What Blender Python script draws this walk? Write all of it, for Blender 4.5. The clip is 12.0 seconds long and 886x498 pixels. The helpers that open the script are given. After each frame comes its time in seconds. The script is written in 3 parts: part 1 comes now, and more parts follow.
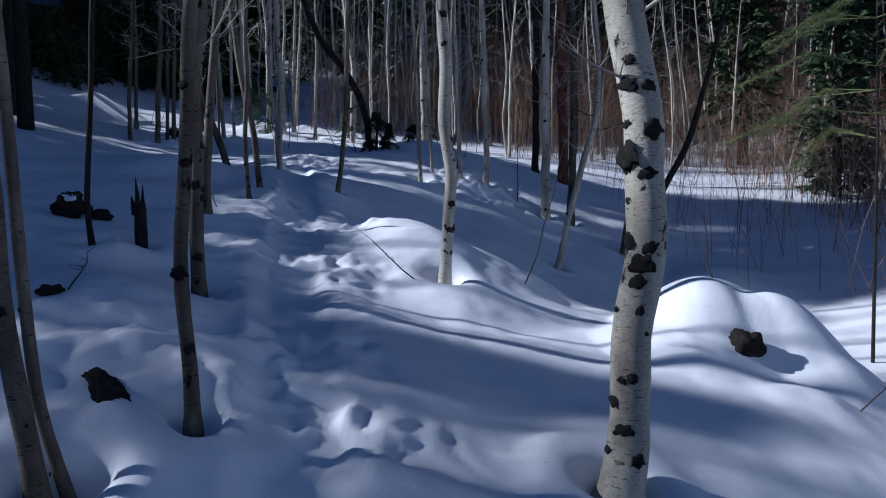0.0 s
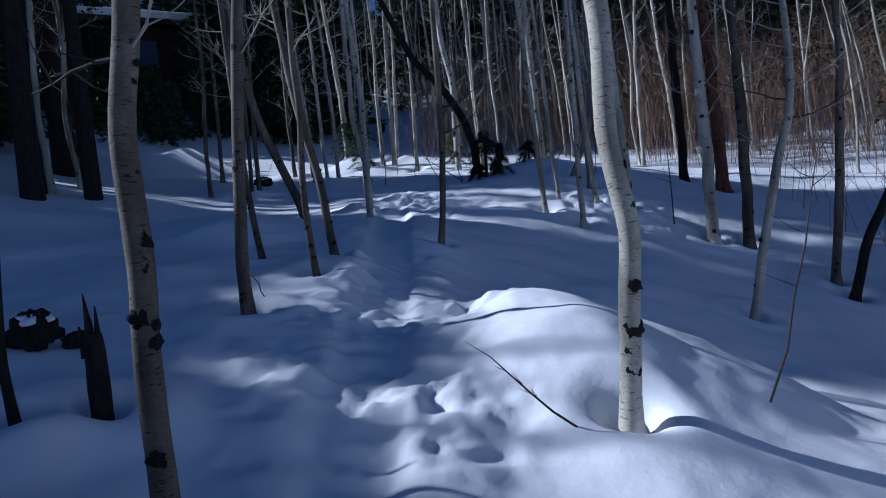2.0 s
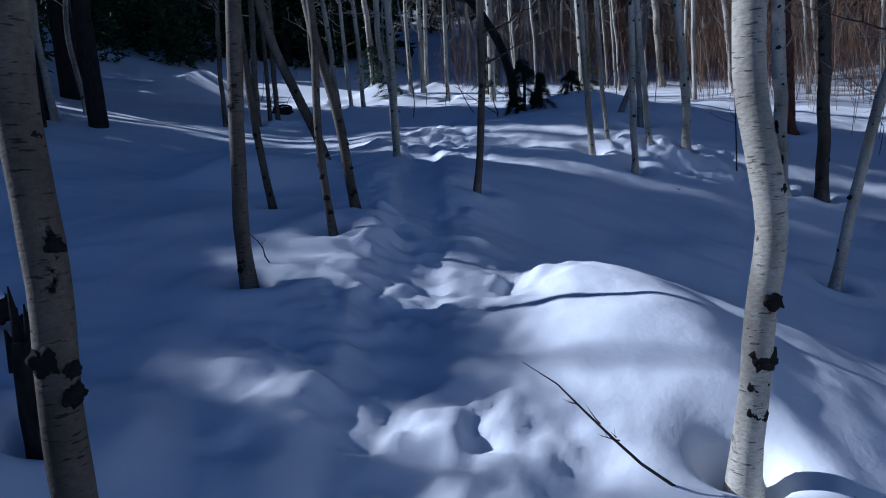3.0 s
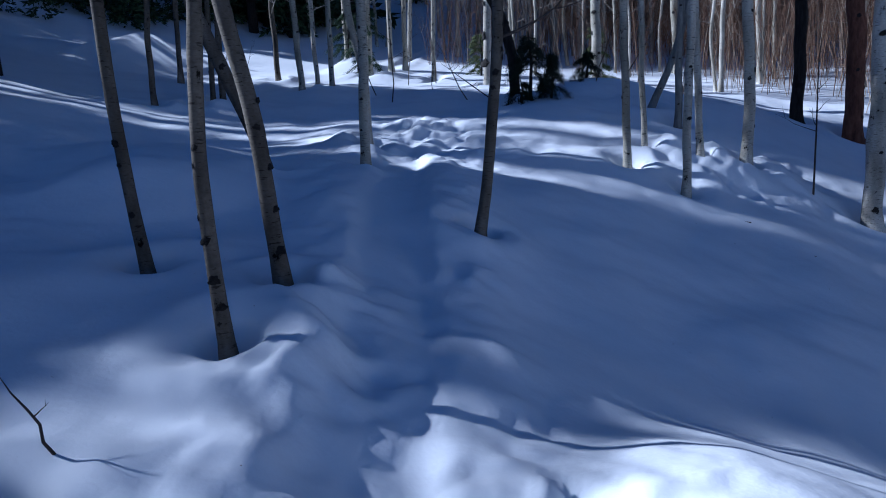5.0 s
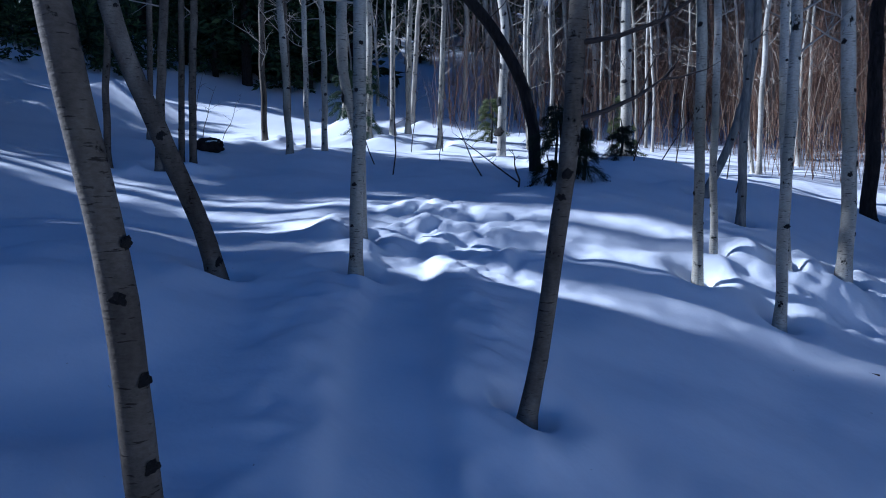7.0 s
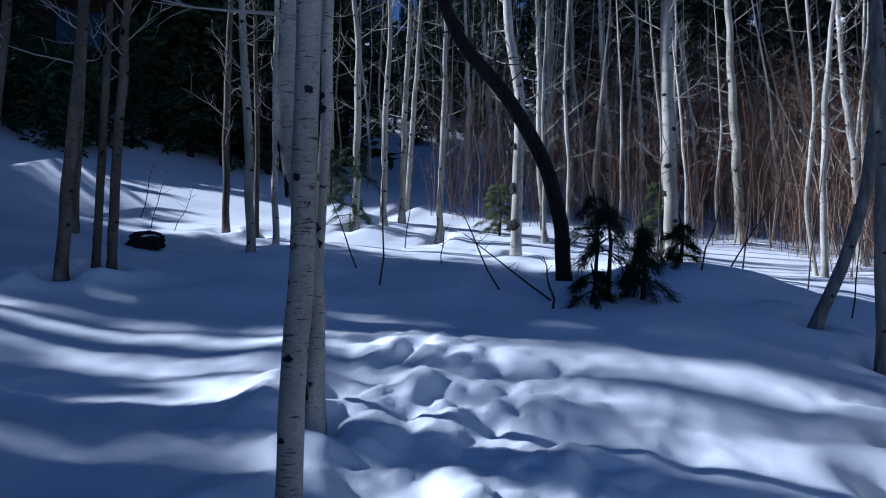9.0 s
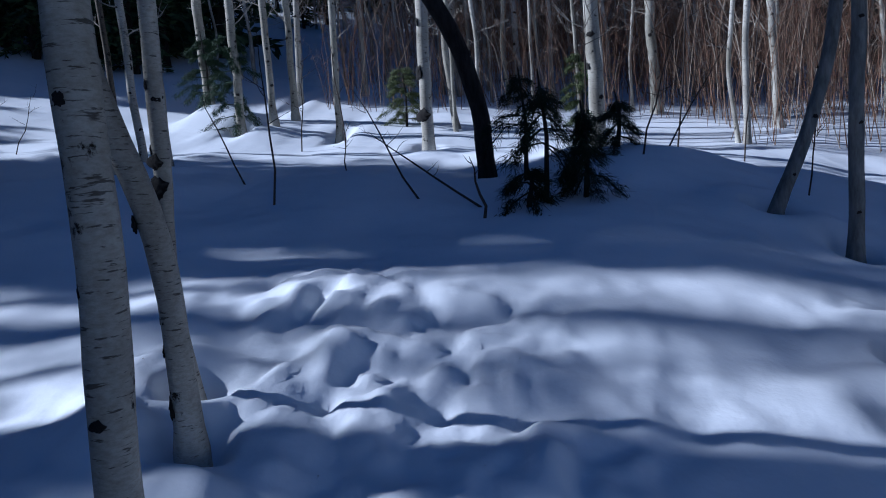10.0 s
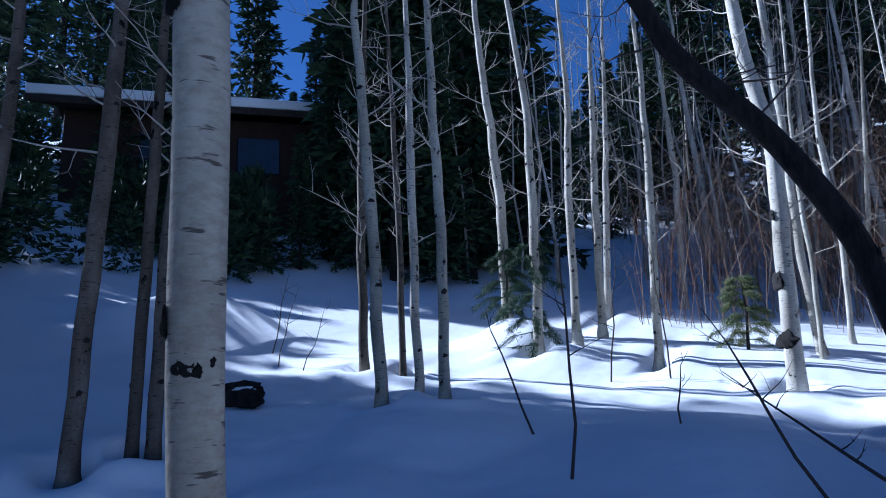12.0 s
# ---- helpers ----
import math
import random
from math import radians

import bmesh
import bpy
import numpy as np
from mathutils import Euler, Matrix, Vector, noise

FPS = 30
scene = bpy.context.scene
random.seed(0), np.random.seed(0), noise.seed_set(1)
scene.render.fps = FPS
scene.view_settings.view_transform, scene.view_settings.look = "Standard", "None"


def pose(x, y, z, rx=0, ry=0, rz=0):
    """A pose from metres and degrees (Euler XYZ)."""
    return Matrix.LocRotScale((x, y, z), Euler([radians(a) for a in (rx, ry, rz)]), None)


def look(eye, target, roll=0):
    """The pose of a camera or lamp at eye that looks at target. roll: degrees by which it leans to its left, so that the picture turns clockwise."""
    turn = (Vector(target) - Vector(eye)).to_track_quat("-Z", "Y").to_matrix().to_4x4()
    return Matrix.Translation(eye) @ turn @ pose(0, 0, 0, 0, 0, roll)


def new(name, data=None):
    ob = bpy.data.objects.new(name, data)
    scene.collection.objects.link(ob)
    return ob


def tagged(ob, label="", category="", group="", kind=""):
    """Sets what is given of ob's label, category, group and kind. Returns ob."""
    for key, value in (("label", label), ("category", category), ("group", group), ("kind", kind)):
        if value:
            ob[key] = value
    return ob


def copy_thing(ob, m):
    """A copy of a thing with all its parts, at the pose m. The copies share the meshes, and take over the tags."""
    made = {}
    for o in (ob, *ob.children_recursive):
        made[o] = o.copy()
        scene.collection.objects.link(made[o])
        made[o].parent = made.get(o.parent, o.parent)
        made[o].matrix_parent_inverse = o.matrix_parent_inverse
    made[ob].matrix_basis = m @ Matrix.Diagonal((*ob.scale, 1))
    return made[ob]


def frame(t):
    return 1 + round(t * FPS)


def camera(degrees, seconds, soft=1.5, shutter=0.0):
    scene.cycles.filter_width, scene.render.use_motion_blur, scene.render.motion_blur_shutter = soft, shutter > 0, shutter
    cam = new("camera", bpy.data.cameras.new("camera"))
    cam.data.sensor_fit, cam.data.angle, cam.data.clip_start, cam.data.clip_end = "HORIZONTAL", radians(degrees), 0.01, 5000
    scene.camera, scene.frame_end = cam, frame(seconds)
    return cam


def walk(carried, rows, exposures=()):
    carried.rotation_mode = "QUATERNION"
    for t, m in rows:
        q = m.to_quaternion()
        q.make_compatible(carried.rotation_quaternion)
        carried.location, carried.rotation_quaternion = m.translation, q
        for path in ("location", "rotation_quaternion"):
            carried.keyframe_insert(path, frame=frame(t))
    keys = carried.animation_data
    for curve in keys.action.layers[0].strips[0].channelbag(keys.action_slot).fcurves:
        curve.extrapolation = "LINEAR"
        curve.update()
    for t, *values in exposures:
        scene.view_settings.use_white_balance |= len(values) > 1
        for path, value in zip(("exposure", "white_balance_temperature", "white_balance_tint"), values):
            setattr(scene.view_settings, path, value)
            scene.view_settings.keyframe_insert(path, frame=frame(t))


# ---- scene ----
cam = camera(66.0, 12.0, soft=1.0)
PATH = [
    (0, (0.025, -0.132, 1.433), (-0.007, 1.866, 1.338), -1.20),
    (0.5, (0.025, 0.529, 1.555), (-0.092, 2.525, 1.505), -5.50),
    (1, (0.052, 1.089, 1.693), (-0.199, 3.073, 1.659), -4.60),
    (1.5, (-0.135, 1.758, 1.731), (-0.436, 3.734, 1.785), -1.90),
    (2, (-0.223, 2.295, 1.812), (-0.596, 4.260, 1.791), -6.80),
    (2.5, (-0.344, 2.758, 1.871), (-0.819, 4.700, 1.817), -1.10),
    (3, (-0.460, 3.124, 2.007), (-0.922, 5.057, 1.783), -5.40),
    (5, (-0.974, 5.244, 2.324), (-1.373, 7.181, 2.028), -3.30),
    (5.5, (-1.138, 5.470, 2.466), (-1.428, 7.357, 1.869), -2.20),
    (6, (-1.038, 5.790, 2.494), (-1.338, 7.698, 1.978), -4.90),
    (6.5, (-1.222, 6.241, 2.544), (-1.598, 8.191, 2.311), -0.70),
    (8.5, (-1.735, 8.315, 2.896), (-2.090, 10.283, 2.882), -2.30),
    (9, (-1.867, 8.739, 2.986), (-2.222, 10.705, 3.084), -0.30),
    (9.5, (-1.917, 9.072, 3.194), (-2.205, 11.045, 3.042), -3.30),
    (10, (-2.024, 9.627, 3.155), (-2.130, 11.608, 2.906), -5.40),
    (10.5, (-2.065, 10.095, 3.219), (-2.218, 12.079, 3.019), -3.00),
    (11, (-2.231, 10.621, 3.343), (-2.556, 12.594, 3.411), -4.20),
    (11.5, (-2.379, 11.020, 3.387), (-3.046, 12.883, 3.675), -2.90),
    (12, (-2.466, 11.234, 3.396), (-3.341, 12.985, 3.807), -2.40),
]
EXPOSURES = [(0, 0.38, 4460, 18), (1.5, 0.4, 4320, 18), (3.2, 0.32, 4200, 18), (5, 0.72, 4100, 18), (6, 0.82, 4070, 18), (6.6, 1.0, 4060, 18), (8.5, 0.76, 4200, 18), (9.5, 0.62, 4200, 18), (10.1, 0.33, 4160, 18), (10.6, 0.5, 4160, 18), (11, 0.95, 4160, 18), (12, 1.25, 4060, 18)]
walk(cam, [(t, look(eye, target, roll)) for t, eye, target, roll in PATH], EXPOSURES)

# ---- daylight: a clear winter sky, the sun low on the uphill side ----
SUN_AZ, SUN_EL = radians(-90), radians(30)
sun_way = Vector((math.sin(SUN_AZ) * math.cos(SUN_EL), math.cos(SUN_AZ) * math.cos(SUN_EL), math.sin(SUN_EL)))
world = bpy.data.worlds.new("sky")
scene.world = world
world.use_nodes = True
sky = world.node_tree.nodes.new("ShaderNodeTexSky")
sky.sky_type, sky.sun_disc = "NISHITA", False
sky.sun_elevation, sky.sun_rotation = SUN_EL, SUN_AZ
sky.altitude, sky.ozone_density, sky.dust_density, sky.air_density = 2600, 2.2, 0.6, 1.0
world.node_tree.links.new(sky.outputs[0], world.node_tree.nodes["Background"].inputs[0])
world.node_tree.nodes["Background"].inputs[1].default_value = 0.029
lamp = bpy.data.lights.new("sun", "SUN")
lamp.energy, lamp.angle, lamp.color = 4.5, radians(1.0), (1.0, 0.84, 0.60)
sun = new("sun", lamp)
sun.matrix_world = look(sun_way * 60, (0, 0, 0))

# ---- materials ----


def material(name, build, rough=0.8, spec=0.3):
    m = bpy.data.materials.new(name)
    m.use_nodes = True
    nt = m.node_tree
    b = nt.nodes["Principled BSDF"]
    b.inputs["Roughness"].default_value = rough
    b.inputs["Specular IOR Level"].default_value = spec
    build(nt, b)
    return m


def node(nt, kind, **values):
    n = nt.nodes.new(kind)
    for key, value in values.items():
        if key in n.inputs:
            n.inputs[key].default_value = value
    return n


def coords(nt, scale=(1, 1, 1), space="Object"):
    tc = nt.nodes.new("ShaderNodeTexCoord")
    mp = nt.nodes.new("ShaderNodeMapping")
    mp.inputs["Scale"].default_value = scale
    nt.links.new(tc.outputs[space], mp.inputs["Vector"])
    return mp.outputs[0]


def noise_tex(nt, vec, scale, detail=4.0, rough=0.55):
    n = node(nt, "ShaderNodeTexNoise", Scale=scale, Detail=detail, Roughness=rough)
    nt.links.new(vec, n.inputs["Vector"])
    return n.outputs["Fac"]


def ramp(nt, fac, stops):
    r = nt.nodes.new("ShaderNodeValToRGB")
    while len(r.color_ramp.elements) < len(stops):
        r.color_ramp.elements.new(0.5)
    for e, (p, col) in zip(r.color_ramp.elements, stops):
        e.position, e.color = p, (*col, 1)
    nt.links.new(fac, r.inputs[0])
    return r.outputs[0]


def mix(nt, fac, a, b, mode="MIX"):
    n = nt.nodes.new("ShaderNodeMix")
    n.data_type, n.blend_type = "RGBA", mode
    for sock, v in ((n.inputs[0], fac), (n.inputs[6], a), (n.inputs[7], b)):
        if hasattr(v, "links"):
            nt.links.new(v, sock)
        else:
            sock.default_value = v if isinstance(v, float) else (*v, 1)
    return n.outputs[2]


def bump(nt, bsdf, height, strength, distance):
    n = node(nt, "ShaderNodeBump", Strength=strength, Distance=distance)
    nt.links.new(height, n.inputs["Height"])
    nt.links.new(n.outputs[0], bsdf.inputs["Normal"])


def snow_nodes(nt, b):
    v = coords(nt)
    col = ramp(nt, noise_tex(nt, v, 0.9, 5), [(0.3, (0.80, 0.82, 0.84)), (0.7, (0.89, 0.90, 0.91))])
    specks = ramp(nt, noise_tex(nt, v, 26, 3, 0.7), [(0.735, (1, 1, 1)), (0.76, (0.45, 0.40, 0.34))])
    nt.links.new(mix(nt, 1.0, col, specks, "MULTIPLY"), b.inputs["Base Color"])
    h = mix(nt, 0.1, noise_tex(nt, v, 4, 6, 0.5), noise_tex(nt, v, 40, 4, 0.5))
    bump(nt, b, h, 0.2, 0.06)


def aspen_nodes(lo, mid, hi, dim):
    def build(nt, b):
        v = coords(nt)
        info = nt.nodes.new("ShaderNodeObjectInfo")
        base = ramp(nt, noise_tex(nt, coords(nt, (1, 1, 0.45)), 4.5, 6, 0.6), [(0.3, lo), (0.5, mid), (0.7, hi)])
        tone = ramp(nt, info.outputs["Random"], [(0.0, (dim, dim, dim * 0.93)), (1.0, (1, 1, 0.98))])
        base = mix(nt, 1.0, base, tone, "MULTIPLY")
        grain = ramp(nt, noise_tex(nt, coords(nt, (40, 40, 90)), 1.3, 5, 0.7), [(0.3, (0.7, 0.68, 0.64)), (0.6, (1, 1, 1))])
        dashes = ramp(nt, noise_tex(nt, coords(nt, (11, 11, 75)), 1.6, 3, 0.6), [(0.34, (0.10, 0.09, 0.08)), (0.39, (1, 1, 1))])
        scars = ramp(nt, noise_tex(nt, coords(nt, (6, 6, 4.4)), 1.5, 7, 0.7), [(0.35, (0.035, 0.032, 0.028)), (0.39, (1, 1, 1))])
        stain = ramp(nt, noise_tex(nt, coords(nt, (2.4, 2.4, 1.0)), 1.2, 4), [(0.32, (0.45, 0.43, 0.38)), (0.55, (1, 1, 1))])
        col = mix(nt, 1.0, base, grain, "MULTIPLY")
        col = mix(nt, 0.85, col, stain, "MULTIPLY")
        col = mix(nt, 0.8, col, dashes, "MULTIPLY")
        col = mix(nt, 1.0, col, scars, "MULTIPLY")
        nt.links.new(col, b.inputs["Base Color"])
        h = mix(nt, 0.5, noise_tex(nt, coords(nt, (20, 20, 60)), 1.5, 5), scars)
        bump(nt, b, h, 0.6, 0.012)
    return build


def plain_nodes(lo, hi, scale, squash=(1, 1, 1), relief=0.5, depth=0.02):
    def build(nt, b):
        v = coords(nt, squash)
        col = ramp(nt, noise_tex(nt, v, scale, 6, 0.65), [(0.3, lo), (0.7, hi)])
        nt.links.new(col, b.inputs["Base Color"])
        bump(nt, b, noise_tex(nt, v, scale * 2.2, 5, 0.7), relief, depth)
    return build


def island_nodes(stops):
    def build(nt, b):
        geo = nt.nodes.new("ShaderNodeNewGeometry")
        nt.links.new(ramp(nt, geo.outputs["Random Per Island"], stops), b.inputs["Base Color"])
    return build


SNOW = material("snow", snow_nodes, 0.75, 0.25)
WHITE_BARK = material("aspen_bark", aspen_nodes((0.36, 0.33, 0.28), (0.54, 0.51, 0.44), (0.70, 0.67, 0.59), 0.74), 0.8, 0.2)
# browner aspen bark, with the darkness of shaded, backlit trunks put into its colour
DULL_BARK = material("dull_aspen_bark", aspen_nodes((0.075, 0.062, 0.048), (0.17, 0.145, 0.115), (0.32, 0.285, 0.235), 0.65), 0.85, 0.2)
GREY_BARK = material("grey_bark", plain_nodes((0.10, 0.10, 0.085), (0.30, 0.29, 0.26), 6, (4, 4, 1)), 0.85, 0.2)
DARK_BARK = material("dark_bark", plain_nodes((0.009, 0.008, 0.007), (0.042, 0.035, 0.03), 7, (4, 4, 1), 0.9, 0.03), 0.9, 0.2)
PINE_BARK = material("pine_bark", plain_nodes((0.05, 0.022, 0.014), (0.24, 0.11, 0.065), 5, (3, 3, 1), 0.9, 0.04), 0.9, 0.2)
KNOT = material("knot_bark", plain_nodes((0.008, 0.007, 0.006), (0.045, 0.04, 0.035), 40, (1, 1, 1), 0.8, 0.01), 0.9, 0.2)
TWIG = material("twig_bark", island_nodes([(0.0, (0.16, 0.135, 0.10)), (0.6, (0.40, 0.36, 0.29)), (1.0, (0.58, 0.54, 0.45))]), 0.8, 0.2)
DARK_TWIG = material("dark_twig", island_nodes([(0.0, (0.025, 0.02, 0.016)), (1.0, (0.09, 0.07, 0.055))]), 0.85, 0.2)
NEEDLES = material("needles", island_nodes([(0.0, (0.012, 0.026, 0.012)), (0.6, (0.032, 0.058, 0.024)), (1.0, (0.06, 0.09, 0.03))]), 0.7, 0.25)
# needle colour darkened to carry the shade the small saplings stand in
SHADED_NEEDLES = material("shaded_needles", island_nodes([(0.0, (0.006, 0.010, 0.006)), (1.0, (0.022, 0.034, 0.016))]), 0.75, 0.2)
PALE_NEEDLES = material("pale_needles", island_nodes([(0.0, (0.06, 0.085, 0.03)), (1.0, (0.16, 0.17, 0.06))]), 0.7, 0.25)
BRUSH = material("brush_bark", island_nodes([(0.0, (0.10, 0.055, 0.035)), (0.4, (0.24, 0.14, 0.085)), (0.75, (0.36, 0.25, 0.16)), (1.0, (0.50, 0.43, 0.33))]), 0.85, 0.2)
RED_BRUSH = material("red_brush", island_nodes([(0.0, (0.15, 0.07, 0.04)), (0.5, (0.34, 0.18, 0.10)), (0.85, (0.46, 0.32, 0.19)), (1.0, (0.56, 0.50, 0.40))]), 0.85, 0.2)
ROOFING = material("roofing", plain_nodes((0.02, 0.016, 0.014), (0.06, 0.048, 0.04), 12), 0.85, 0.2)
CABIN_WOOD = material("cabin_wood", plain_nodes((0.02, 0.013, 0.01), (0.06, 0.038, 0.026), 8, (1, 1, 6)), 0.8, 0.2)
GLASS = material("window_glass", plain_nodes((0.015, 0.018, 0.02), (0.03, 0.034, 0.04), 3, (1, 1, 1), 0.0), 0.08, 0.5)

# ---- the lie of the land ----
SLOPE = (-0.325, -1.75, 1.031, 1.548, 0.346, 0.374)
SWELLS = [
    (-24, 33, 6, 2.2), (-2, 3, 2, 0.39), (2, 5.5, 1.6, 0.41), (-0.5, 6, 2, 0.22), (3, 8, 2.2, -0.60), (-2.4, 7.8, 2, 0.39), (1.2, 10.2, 1.7, 0.13), (-1, 12.5, 2, 0.43), (-3, 11.5, 2, -0.13), (4, 12, 2.6, -0.29), (-2.5, 15, 2.2, 0.27), (-6, 16, 3, 0.04), (1, 15, 2.2, 0.48), (-4, 20, 3.5, 0.21), (-11, 17, 4, -0.48), (-9, 8, 5, 0.17), (2, 20, 4, 0.28), (7, 7, 4, -0.18), (-15, 26, 7, -0.72), (6, 28, 8, -0.29), (-2.3, 10.1, 1.1, 0.21), (13, 6, 6, 0.17), (18, 16, 7, -1.83), (24, 2, 9, 2.04), (0, 8, 9, -0.02), (-1, 16, 6, 0.05), (-3, 11.9, 0.7, 0.08), (0.1, 13.7, 1, 0.01), (-3.4, 10.3, 0.8, 0.03), (-1.5, 4.4, 1.2, -0.06), (0.5, 12.3, 1.2, -0.08)]


def land(x, y):
    """Height of the smooth hillside, without the small relief of the snow."""
    x = np.asarray(x, float)
    y = np.asarray(y, float)
    far = np.clip(np.hypot(x, y - 10) / 55, 1, None)
    u, v = 2.4 * np.tanh(x / far / 24), y / far / 10
    a, b, c, d, e, f = SLOPE
    z = a + b * u + c * v + d * u * u + e * u * v + f * v * v
    for cx, cy, r, h in SWELLS:
        z = z + h * np.exp(-((x - cx) ** 2 + (y - cy) ** 2) / (2 * r * r))
    return z


def trail(y):
    return np.interp(y, (-4, 2.6, 3.8, 5.4, 7.0, 8.0, 9.6, 11.0, 12.2, 14), (-0.1, -0.62, -0.95, -1.3, -1.6, -1.78, -2.2, -2.45, -2.9, -3.7))


def part(name, bm, mat, parent=None, label=""):
    me = bpy.data.meshes.new(name)
    bm.to_mesh(me)
    bm.free()
    me.materials.append(mat)
    ob = new(name, me)
    ob.parent = parent
    return tagged(ob, label)


def mesh_part(name, verts, faces, mat, parent=None, label="", smooth=True):
    me = bpy.data.meshes.new(name)
    me.from_pydata(verts, [], faces)
    me.materials.append(mat)
    if smooth:
        me.polygons.foreach_set("use_smooth", [True] * len(me.polygons))
    me.update()
    ob = new(name, me)
    ob.parent = parent
    return tagged(ob, label)


def tube(verts, faces, points, radii, sides=8, cap=True):
    """Adds a bent, tapering tube to the lists."""
    start = len(verts)
    n = len(points)
    for i, (p, r) in enumerate(zip(points, radii)):
        p = Vector(p)
        d = (Vector(points[min(i + 1, n - 1)]) - Vector(points[max(i - 1, 0)])).normalized()
        s = d.orthogonal() if abs(d.z) < 0.9 else Vector((1, 0, 0)).cross(d)
        s = (Vector((0, 1, 0)).cross(d) if abs(d.y) < 0.95 else Vector((1, 0, 0)).cross(d)).normalized()
        u = d.cross(s)
        for k in range(sides):
            a = 2 * math.pi * k / sides
            verts.append(p + (s * math.cos(a) + u * math.sin(a)) * r)
    for i in range(n - 1):
        for k in range(sides):
            a, b = start + i * sides + k, start + i * sides + (k + 1) % sides
            faces.append((a, b, b + sides, a + sides))
    if cap:
        faces.append(tuple(start + (n - 1) * sides + k for k in range(sides)))


# ---- trees met on the way are collected first, so that the snow can settle round them ----
TREES = []


def tree(x, y, r, spine, height, kind="white", knots=3):
    TREES.append((x, y, r, spine, height, kind, knots))


tree(0.73, 2.85, 0.083, [(0.52, 0.06, 0.0), (1.01, 0.12, 0.0), (1.42, 0.14, 0.0), (1.94, 0.07, 0.0)], 9.1, 'white', [(1.63, -1.35, 0.044), (1.81, -1.28, 0.031), (1.66, -2.88, 0.027), (1.44, -1.68, 0.036), (1.18, -2.88, 0.022), (1.13, -1.62, 0.031), (0.56, -2.24, 0.023), (0.21, -1.25, 0.032), (0.86, -1.5, 0.023), (0.86, -2.88, 0.016), (1.33, -2.8, 0.022), (0.98, -2.11, 0.036), (1.52, -2.74, 0.067), (1.82, -2.35, 0.049), (1.92, -2.07, 0.029), (1.06, -2.02, 0.054), (0.57, -1.74, 0.027), (0.46, -2.73, 0.032), (0.34, -2.11, 0.041), (0.24, -2.87, 0.023), (0.76, -0.92, 0.018), (1.15, -2.88, 0.036)])
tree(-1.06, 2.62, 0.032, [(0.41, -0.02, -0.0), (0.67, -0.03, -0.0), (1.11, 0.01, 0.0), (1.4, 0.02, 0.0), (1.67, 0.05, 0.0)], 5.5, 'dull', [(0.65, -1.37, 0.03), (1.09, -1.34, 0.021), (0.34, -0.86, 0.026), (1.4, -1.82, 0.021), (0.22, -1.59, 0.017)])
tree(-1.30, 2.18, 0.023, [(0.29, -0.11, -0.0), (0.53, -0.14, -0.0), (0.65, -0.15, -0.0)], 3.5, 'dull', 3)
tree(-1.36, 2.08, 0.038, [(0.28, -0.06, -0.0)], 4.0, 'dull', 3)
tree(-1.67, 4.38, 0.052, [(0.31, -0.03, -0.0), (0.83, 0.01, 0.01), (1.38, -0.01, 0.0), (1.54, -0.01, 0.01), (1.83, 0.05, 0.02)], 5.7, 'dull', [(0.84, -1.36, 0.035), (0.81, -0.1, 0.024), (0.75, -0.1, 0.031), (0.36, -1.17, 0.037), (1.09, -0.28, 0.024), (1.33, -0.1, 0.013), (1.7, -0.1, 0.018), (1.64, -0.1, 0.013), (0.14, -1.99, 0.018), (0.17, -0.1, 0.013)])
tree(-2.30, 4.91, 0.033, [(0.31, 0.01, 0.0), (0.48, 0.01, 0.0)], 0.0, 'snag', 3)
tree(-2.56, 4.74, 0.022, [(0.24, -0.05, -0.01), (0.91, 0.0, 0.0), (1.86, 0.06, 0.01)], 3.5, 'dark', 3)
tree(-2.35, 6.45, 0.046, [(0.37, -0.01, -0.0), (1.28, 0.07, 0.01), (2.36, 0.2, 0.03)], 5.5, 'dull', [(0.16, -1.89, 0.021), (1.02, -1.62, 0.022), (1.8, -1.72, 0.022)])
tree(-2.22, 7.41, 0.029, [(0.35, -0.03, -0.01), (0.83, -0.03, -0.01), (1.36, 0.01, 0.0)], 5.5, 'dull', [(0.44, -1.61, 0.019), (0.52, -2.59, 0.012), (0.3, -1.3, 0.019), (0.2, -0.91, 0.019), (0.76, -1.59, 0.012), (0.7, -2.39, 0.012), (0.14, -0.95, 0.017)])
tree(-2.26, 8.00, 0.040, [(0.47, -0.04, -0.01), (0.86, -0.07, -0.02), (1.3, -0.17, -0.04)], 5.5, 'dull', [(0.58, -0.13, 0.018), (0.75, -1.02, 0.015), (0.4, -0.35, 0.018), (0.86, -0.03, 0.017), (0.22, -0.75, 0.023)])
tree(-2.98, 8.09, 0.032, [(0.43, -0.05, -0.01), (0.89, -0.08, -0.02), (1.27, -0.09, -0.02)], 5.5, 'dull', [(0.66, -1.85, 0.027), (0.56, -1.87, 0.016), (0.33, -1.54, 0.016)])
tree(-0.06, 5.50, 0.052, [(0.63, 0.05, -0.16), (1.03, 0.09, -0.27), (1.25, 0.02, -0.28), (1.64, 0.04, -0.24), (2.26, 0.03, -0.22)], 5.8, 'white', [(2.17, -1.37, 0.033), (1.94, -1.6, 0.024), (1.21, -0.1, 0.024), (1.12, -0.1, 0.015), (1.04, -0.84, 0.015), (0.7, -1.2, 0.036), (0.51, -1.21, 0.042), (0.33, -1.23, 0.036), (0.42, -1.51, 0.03)])
